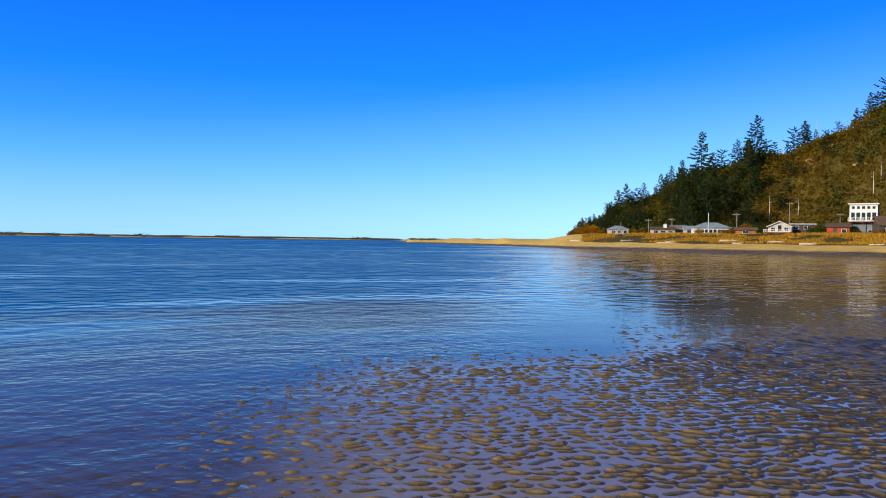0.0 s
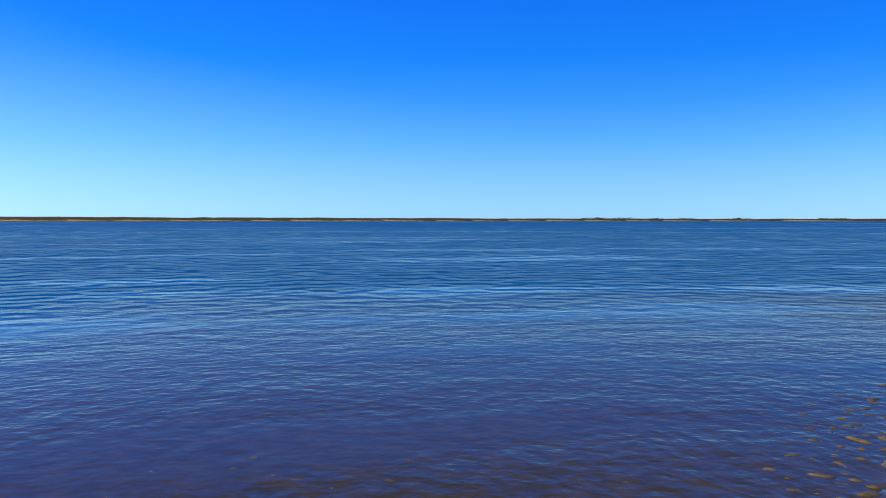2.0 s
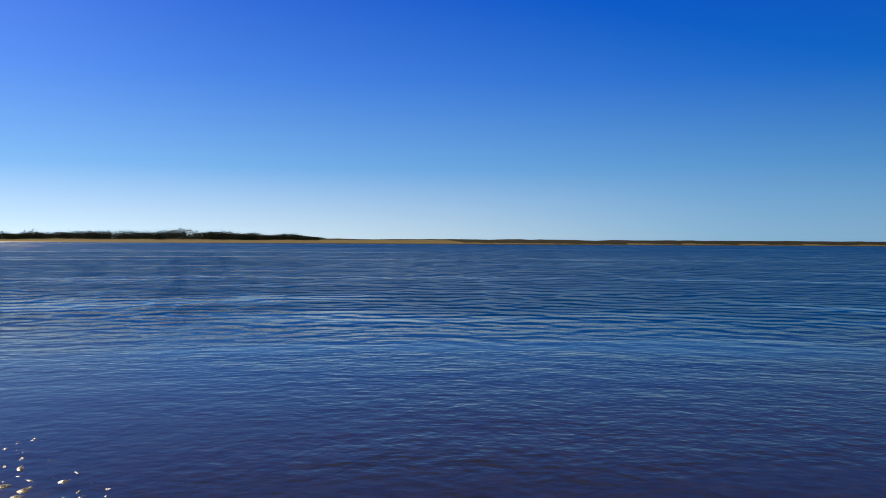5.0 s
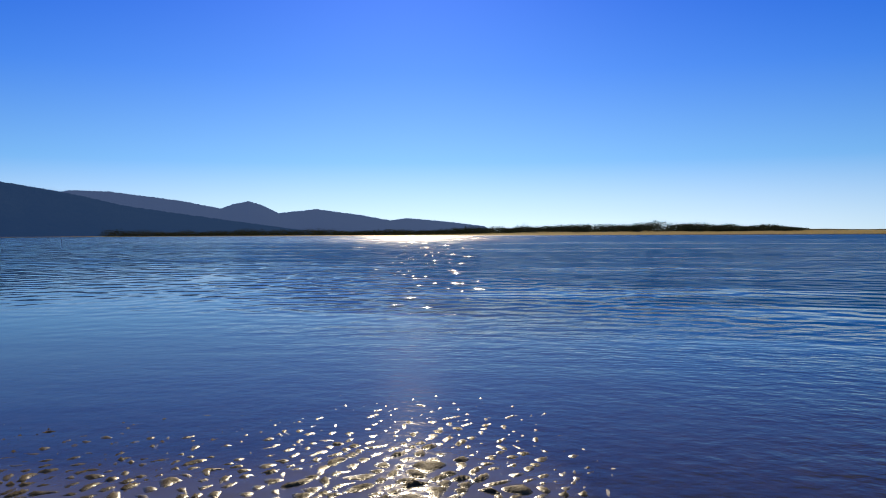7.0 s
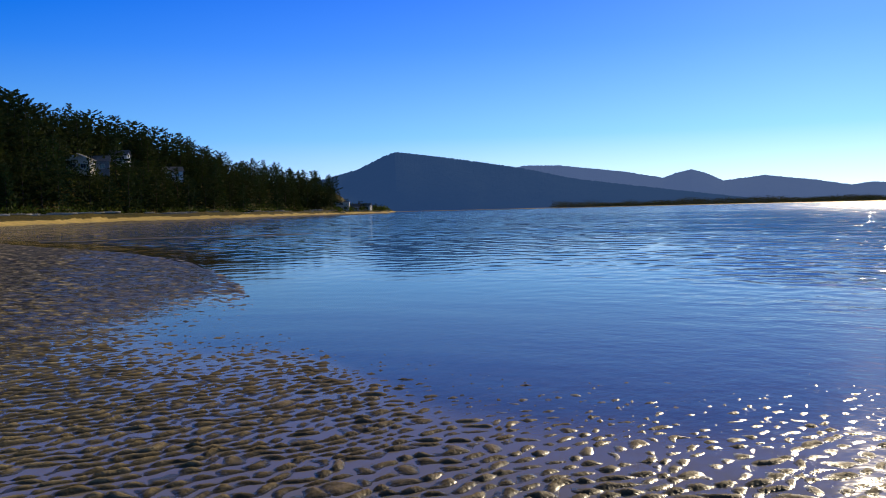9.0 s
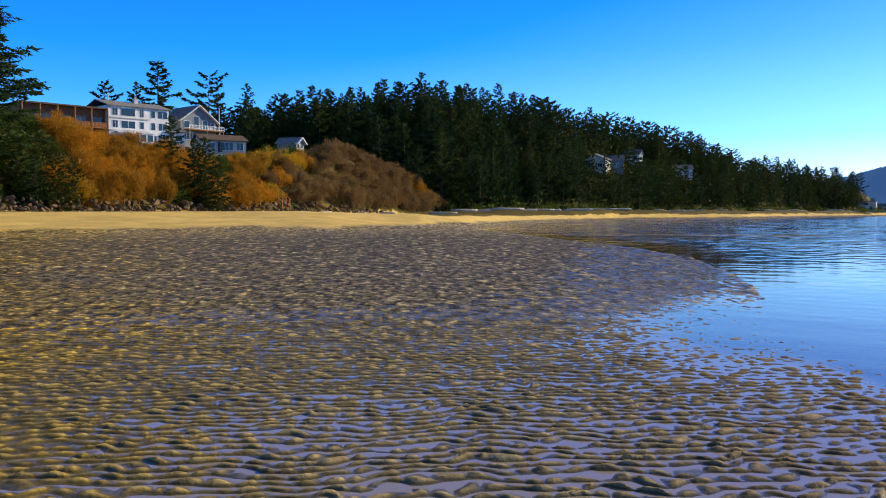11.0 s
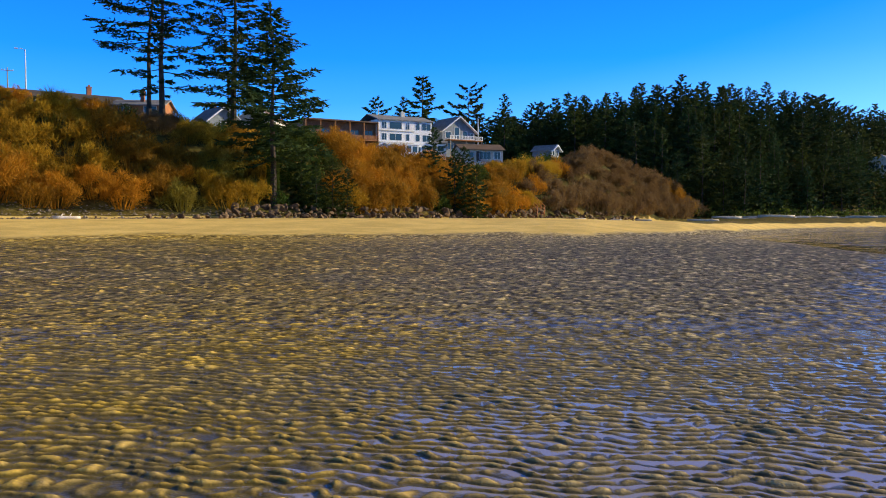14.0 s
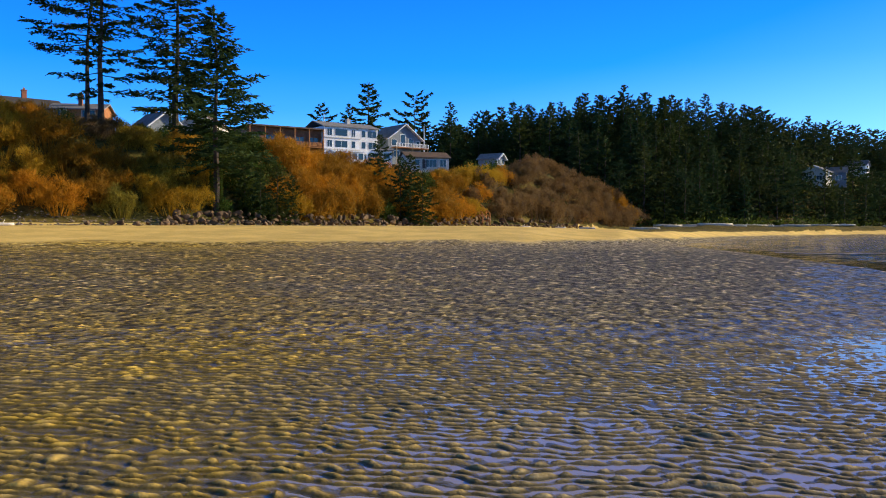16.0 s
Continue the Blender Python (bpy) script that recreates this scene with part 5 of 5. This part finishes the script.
HILLHOUSES = ((173.8, 5.0, 8, 3.2, GREY, "x"), (171.9, 3.6, 7, 3.6, PALE, "y"), (171.0, 3.5, 8, 3.4, GREY, "x"), (171.6, 6.5, 7, 3.0, PALE, "y"), (168.6, 6.0, 9, 3.0, GREY, "x"), (169.6, 3.9, 6, 2.8, WHITE, "x"),
              (166.5, 3.0, 8, 3.0, WHITE, "x"), (163.5, 3.0, 7, 3.0, GREY, "y"))
CLEAR = [(az, perch(az, el - 0.35)) for az, el, w, h, mat, form in HILLHOUSES]
taken = []
for _ in range(16000):
    az = 155.6 + 45 * rng.random() ** 0.9
    toe, wid, top = (float(table(HILL, c, az)) for c in (1, 3, 2))
    up = rng.uniform(0.0, 1.35)
    r = toe + 2 + up * wid
    if az > 196 and up < 0.7:
        continue
    p = to(az, r)
    gap = 4.6 if up < 1.0 else 3.9
    if len(taken) >= 345:
        break
    if any((p - o).length < gap for o in taken) or (171.0 < az < 174.8 and 0.25 < up < 0.8 and rng.random() < 0.55):
        continue
    if any(abs(az - a) < 1.0 and b - 34 < r < b + 7 for a, b in CLEAR) and rng.random() < 0.85:
        continue
    taken.append(p)
    size = rng.uniform(0.75, 1.2) * (0.72 if top < 10 else 0.9 if top < 20 else 1.0) * (1.2 if 190 < az < 198 else 1.08 if az > 181 else 1.0)
    pick = PINES if rng.random() < (0.25 if az > 176 else 0.6) else SPRUCE
    pick[rng.randrange(len(pick))].put(stand(az, r, rng.uniform(0, 360), 0.4, size))

# undergrowth of the wood and the green bank at its foot
cover, q = Shape(), random.Random(77)
for _ in range(900):
    az = q.uniform(153.2, 184.5)
    toe, wid = float(table(HILL, 1, az)), float(table(HILL, 3, az))
    r = toe + 1 + wid * q.random() ** 1.6
    p = to(az, r)
    p.z = height(p)
    leaf_ball(cover, q, p, q.uniform(1.2, 2.6), q.uniform(1.0, 2.6), 22, 0.75)
for _ in range(150):
    az = q.uniform(152.4, 156.0)
    p = to(az, float(table(HILL, 1, az)) + q.uniform(-14, 22))
    p.z = height(p)
    leaf_ball(cover, q, p, q.uniform(1.5, 3.0), q.uniform(1.5, 4.0), 24, 0.9)
tagged(new("undergrowth", cover.mesh("undergrowth", GREEN)), "dark green undergrowth along the foot of the wooded hill", "undergrowth", kind="stuff")

for az, el, w, h, mat, form in HILLHOUSES:
    r = perch(az, el - 0.35)
    ob = house("small pale house half hidden among the trees of the hill", stand(az, r - 3, rng.uniform(-20, 20), 0.0), w, 6.5, h, mat, ROOF, 1.7, form, ((-w * 0.25, 0.9, 1.6, 1.3, 1), (w * 0.22, 0.9, 1.6, 1.3, 1)), group="houses on the wooded hill")
for az, r, w, h, mat, form in ((155.5, 534, 10, 5.4, PALE, "flat"), (154.7, 552, 7, 3.0, GREY, "x"), (153.9, 580, 8, 3.2, PALE, "x")):
    house("shoreline house at the point of the bay", stand(az, r, rng.uniform(-15, 15), 0.2), w, 7, h, mat, ROOF, 1.6, form, ((-w * 0.25, 0.8, 1.8, 1.4, 1), (w * 0.25, 0.8, 1.8, 1.4, 1), (0, h - 1.9, 2.2, 1.3, 1)), group="houses at the point")
for az, r, k, h in ((156.6, 505, 0, 1.1), (156.2, 500, 2, 1.0), (157.0, 495, 1, 1.15), (154.2, 560, 3, 0.5), (153.9, 560, 1, 0.5), (153.2, 600, 0, 0.4), (152.8, 615, 2, 0.35), (155.2, 545, 1, 0.55)):
    PINES[k].put(stand(az, r, 60 * k, 0.3, h), "dark shore pine at the point of the bay")

# ------------------------------------------------------------ the headland: houses, poles, dune grass, scrub and trees
HG = "beach houses below the headland"
house("low beach house with a blue-grey hip roof", stand(-11.8, 286, 8, 0.1, 0.7), 8.8, 8, 2.5, PALE, BLUEROOF, 1.9, "hip", ((-2.6, 0.8, 1.6, 1.2, 1), (0.4, 0.8, 1.6, 1.2, 1), (2.9, 0.8, 1.4, 1.2, 0)), group=HG)
house("low cream beach cottage with a dormer", stand(-14.7, 276, 5, 0.1, 0.75), 9.6, 7, 2.3, PALE, BROWNROOF, 1.1, "x", ((-3, 0.7, 1.6, 1.2, 1), (0, 0.7, 2.0, 1.2, 1), (3, 0.7, 1.6, 1.2, 1)), stack=(1.0, -1.0, 2.6, 4.4, 1.3, WHITE), group=HG)
house("small dark-sided beach shed with a grey roof", stand(-15.7, 280, 0, 0.1, 0.8), 6.0, 6, 2.4, DARK, ROOF, 1.6, "x", ((0, 0.7, 1.4, 1.1, 1),), group=HG)
house("small pale beach cabin", stand(-16.4, 272, 0, 0.1, 0.85), 4.2, 5, 2.2, PALE, BLUEROOF, 1.1, "x", ((0, 0.7, 1.4, 1.1, 1),), group=HG)
house("long white beach house with a blue-grey hip roof", stand(-17.75, 264, 10, 0.1, 0.78), 13.2, 9, 2.7, WHITE, BLUEROOF, 2.2, "hip",
      tuple((-5.4 + 1.55 * i, 0.9, 1.15, 1.2, 0) for i in range(8)), group=HG)
house("pale grey beach house with a front gable and a railed deck", stand(-22.0, 258, -6, 0.1, 0.74), 8.4, 8, 3.6, PALE, ROOF, 1.9, "y",
      ((-2.4, 1.6, 1.5, 1.5, 1), (0, 1.6, 1.4, 2.4, 0), (2.4, 1.6, 1.5, 1.5, 1)), (-5.6, 3.8, 1.3, 2.2), group=HG)
house("dark-sided flat-roofed beach house beside the gabled one", stand(-23.3, 262, 0, 0.1, 0.72), 9.0, 8, 4.6, DARK, WHITE, 1.6, "flat", ((-2.6, 2.6, 2.0, 1.3, 1), (1.6, 2.6, 2.6, 1.3, 1)), group=HG)
tower = house("tall grey beach house with white window bands, flat roof", stand(-26.75, 256, -4), 6.8, 8, 8.6, GREY, WHITE, 1.6, "flat",
              ((-2.1, 0.5, 1.4, 1.2, 1), (1.9, 0.5, 1.4, 1.2, 1), *((-2.55 + 1.28 * i, 4.3, 0.98, 2.1, 0) for i in range(5)), *((-2.5 + 1.25 * i, 7.35, 0.75, 0.75, 0) for i in range(5))), (-3.6, 3.6, 4.0, 1.6), group=HG)
part("upper_front", Shape().box(-3.403, 3.403, -4.006, -3.9, 3.9, 8.598), WHITE, tower, "white upper front")
house("shingled beach house with a broad brown roof", stand(-28.4, 250, 15), 9.5, 8, 3.0, DARK, BROWNROOF, 2.2, "x", ((-2.4, 0.8, 1.8, 1.3, 1), (2.0, 0.8, 1.8, 1.3, 1)), group=HG)
house("small red-painted beach shed", stand(-25.3, 250, 0), 5.6, 5, 2.5, RED, BROWNROOF, 0.9, "x", ((1.4, 0.8, 1.1, 1.0, 0),), doors=(-0.8,), group=HG)
house("low wooden deck shelter in the dune grass", stand(-19.9, 250, 0), 5.5, 3, 1.5, CEDAR, BROWNROOF, 0.5, "x", ((0, 0.5, 1.6, 0.7, 1),), group=HG)
for az, r, h, mat, arms in ((-17.6, 250, 6.2, METAL, 0), (-19.35, 280, 7.4, None, 1), (-22.5, 285, 11.0, None, 1), (-25.4, 285, 7.5, None, 1), (-13.8, 285, 5.5, None, 1), (-12.0, 275, 4.0, None, 0), (-15.3, 290, 6.0, None, 1)):
    pole(az, r, h, mat, arms, "weathered utility pole by the beach houses" if mat is None else "slim white flagpole before a beach house")
for i in range(9):
    az = -27.5 + 19 * (i + rng.random()) / 9
    log(az, float(table(SHORE, 1, az + 360)) + rng.uniform(30, 42), rng.uniform(2, 4.5), rng.uniform(0.12, 0.24), rng.uniform(-40, 40), "driftwood log on the sand before the dunes")

blades, q = Shape(), random.Random(91)
for _ in range(7500):
    az = q.uniform(-33, -9.4)
    r = float(table(SHORE, 1, az + 360)) + 34 + 46 * q.random()
    tuft = float(lumps(r * 0.6, az * 5, 6, 61))
    if tuft < 0.36:
        continue
    p = to(az, r)
    p.z = height(p) - 0.05
    for _ in range(4):
        d = Vector((q.uniform(-0.5, 0.5), q.uniform(-0.5, 0.5), 1)).normalized()
        s = Vector((q.uniform(-1, 1), q.uniform(-1, 1), 0)).normalized() * 0.1
        o = p + Vector((q.uniform(-0.6, 0.6), q.uniform(-0.6, 0.6), 0))
        blades.add((o - s, o + s, o + d * q.uniform(0.2, 0.8) * (0.2 + tuft)), [(0, 1, 2)])
tagged(new("dune_grass", blades.mesh("dune_grass", GRASS)), "golden dry dune grass along the top of the beach", "grass", kind="stuff")

scrub, q = Shape(), random.Random(92)
for _ in range(4200):
    az = q.uniform(-34, -8.9) if q.random() < 0.85 else q.uniform(-20, -9)
    toe, wid = float(table(HILL, 1, az + 360)), float(table(HILL, 3, az + 360))
    r = toe - 6 + wid * 1.12 * q.random()
    p = to(az, r)
    p.z = height(p)
    leaf_ball(scrub, q, p, q.uniform(1.4, 3.0), q.uniform(0.9, 2.6), 26, 0.75)
tagged(new("hillside_scrub", scrub.mesh("hillside_scrub", SCRUB)), "olive and rust-brown scrub over the headland slope", "scrub", kind="stuff")



thicket, q = Shape(), random.Random(94)
for _ in range(950):
    az = q.uniform(-34, -9.2)
    toe, wid = float(table(HILL, 1, az + 360)), float(table(HILL, 3, az + 360))
    r = toe - 3 + wid * 1.1 * q.random()
    p = to(az, r)
    if lumps(p.x, p.y, 17, 81) < 0.46:
        continue
    p.z = height(p)
    leaf_ball(thicket, q, p, q.uniform(1.8, 3.6), q.uniform(2.2, 5.0), 34, 0.8)
for _ in range(210):
    az = q.uniform(-17.6, -9.3) if q.random() < 0.72 else q.uniform(-21, -15)
    toe, wid, top = (float(table(HILL, c, az + 360)) for c in (1, 3, 2))
    p = to(az, toe - 1 + wid * 1.1 * q.random())
    p.z = height(p)
    leaf_ball(thicket, q, p, q.uniform(2.0, 3.8), q.uniform(2.5, 6.0) * (0.55 if top < 10 else 0.85 if top < 24 else 1.0), 80, 0.75)
tagged(new("hillside_thicket", thicket.mesh("hillside_thicket", HILLGREEN)), "dark green thickets scattered over the headland slope", "thicket", kind="stuff")
for az, r, k, h in ((-24.4, 252, 0, 1.5), (-24.9, 250, 1, 1.3), (-25.9, 250, 2, 1.25), (-20.7, 262, 1, 1.2), (-19.0, 268, 0, 1.3), (-28.0, 246, 2, 1.0), (-23.9, 254, 2, 1.1)):
    tagged(TWIG["green"][k].put(stand(az, r, 50 * k, 0.2, h), "dark rounded evergreen bush beside the beach houses"), group="bushes by the beach houses")
for az, r, k, h in ((-17.0, 252, 0, 0.6), (-18.9, 256, 1, 0.7), (-18.4, 250, 2, 0.5), (-20.2, 255, 0, 0.6), (-9.6, 292, 1, 1.2), (-10.2, 290, 2, 1.1), (-27.6, 244, 1, 0.6), (-19.9, 268, 2, 1.2)):
    tagged(TWIG["willow"][k].put(stand(az, r, 50 * k, 0.2, h), "rust-brown bare shrub in the dune grass"), group="bushes by the beach houses")


def crown_tree(kind, az, r, size, label):
    ob = kind.put(stand(az, r, rng.uniform(0, 360), 0.4, size), label)
    return tagged(ob, group="headland trees")


crown_tree(SPRUCE[1], -20.5, 346, 1.22, "tall pointed spruce standing out on the headland")
crown_tree(SPRUCE[2], -17.1, 344, 1.2, "ragged old spruce standing out on the headland")
crown_tree(PINES[2], -18.4, 325, 0.75, "ragged pine on the headland")
crown_tree(PINES[0], -19.3, 330, 0.7, "ragged pine on the headland")
crown_tree(PINES[3], -27.9, 372, 0.9, "dark pine on the headland crest")
for i in range(125):
    if i >= 105:
        az = rng.uniform(-12.0, -9.2)
        up = rng.uniform(0.0, 0.9)
    elif i < 50:
        az = rng.uniform(-17.8, -9.6)
        up = rng.uniform(0.05, 1.15)
    elif i < 78:
        az = rng.uniform(-20.5, -15.0)
        up = rng.uniform(0.0, 0.75)
    else:
        az = rng.uniform(-33, -18)
        up = rng.uniform(0.85, 1.12)
    toe, wid, top = (float(table(HILL, c, az + 360)) for c in (1, 3, 2))
    size = rng.uniform(0.42, 0.8) * (0.7 if top < 10 else 1.0) * (1.0 if 78 <= i < 105 else 1.35 if 50 <= i < 78 else 0.95)
    pick = SPRUCE if rng.random() < 0.6 else PINES
    crown_tree(pick[rng.randrange(len(pick))], az, toe + up * wid, size, "dark conifer on the headland slope")

for _ in range(34):
    az, up = rng.uniform(-31, -19), rng.uniform(0.12, 1.0)
    toe, wid = float(table(HILL, 1, az + 360)), float(table(HILL, 3, az + 360))
    crown_tree(PINES[rng.randrange(4)], az, toe + up * wid, rng.uniform(0.3, 0.5), "small dark pine among the headland scrub")


def ledge(az, el, long, tall):
    """A pale outcrop that shows through the scrub."""
    r = perch(az, el, 285)
    p = to(az, r - 3.2)
    ob = tagged(new("rock_ledge", LEDGES[rng.randrange(3)]), "pale tan sandstone ledge on the headland slope", "rock", "rock ledges")
    ob.matrix_world = Matrix.Translation((p.x, p.y, height(p) + 0.3)) @ pose(0, 0, 0, rng.uniform(20, 50), rng.uniform(-15, 15), az + rng.uniform(-20, 20)) @ Matrix.Diagonal((long * 0.7, 2.8, tall * 1.8, 1))


for az, el, long, tall in ((-20.9, 5.6, 9, 2.0), (-22.4, 5.9, 11, 1.8), (-23.6, 5.5, 6, 1.8), (-26.4, 5.4, 9, 1.6), (-25.0, 6.4, 5, 1.4), (-19.4, 5.4, 4, 1.5)):
    ledge(az, el, long, tall)


def snag(az, r, h):
    s = Shape().tube([(0, 0, -0.5), (0.1, 0, h * 0.5), (-0.1, 0, h)], [0.16, 0.11, 0.05], 6)
    for k in range(5):
        z = h * (0.45 + 0.1 * k)
        a = rng.uniform(0, 6.28)
        s.tube([(0, 0, z), (math.cos(a) * 0.9, math.sin(a) * 0.9, z + 0.3)], [0.05, 0.02], 4)
    ob = new("dead_tree", s.mesh("dead_tree", DRIFT))
    ob.matrix_world = stand(az, r, 0, 0.2)
    return tagged(ob, "pale bare dead tree trunk on the headland", "dead tree", "dead trees")


for az, up, h in ((-24.0, 1.05, 9), (-24.3, 1.1, 6), (-22.0, 0.95, 7), (-26.3, 1.1, 7), (-27.0, 1.1, 8), (-27.6, 0.45, 9), (-27.2, 0.4, 8), (-23.0, 0.35, 7), (-21.3, 0.3, 9), (-18.9, 0.4, 6), (-25.5, 1.08, 6)):
    snag(az, float(table(HILL, 1, az + 360)) + up * float(table(HILL, 3, az + 360)), h)

# ------------------------------------------------------------ the spit across the bay: dark dune scrub
woods, q = Shape(), random.Random(93)
for _ in range(3000):
    az = q.uniform(95.6, 141)
    rs = float(table(SHORE, 1, az))
    body = fade((az - 95.3) / 3.0) * (0.55 + 0.5 * lumps(az * 10, 0, 9, 71)) + 0.35 * math.exp(-((az - 105.5) / 3.5) ** 2)
    r = rs + 75 + 120 * q.random()
    p = to(az, r)
    p.z = height(p)
    leaf_ball(woods, q, p, q.uniform(5, 9) * r / 1000, float(body) * q.uniform(5.5, 8.0) * (r / 900), 24, 1.5)
for _ in range(260):
    az = q.uniform(5, 30)
    rs = float(table(SHORE, 1, az))
    if lumps(az * 10, 0, 11, 73) < 0.45:
        continue
    p = to(az, rs + 80 + 60 * q.random())
    p.z = height(p)
    leaf_ball(woods, q, p, 9, 1.6, 10, 2.0)
tagged(new("dune_scrub", woods.mesh("dune_scrub", DARKSCRUB)), "dark low scrub wood along the far sand spit", "scrub", kind="stuff")
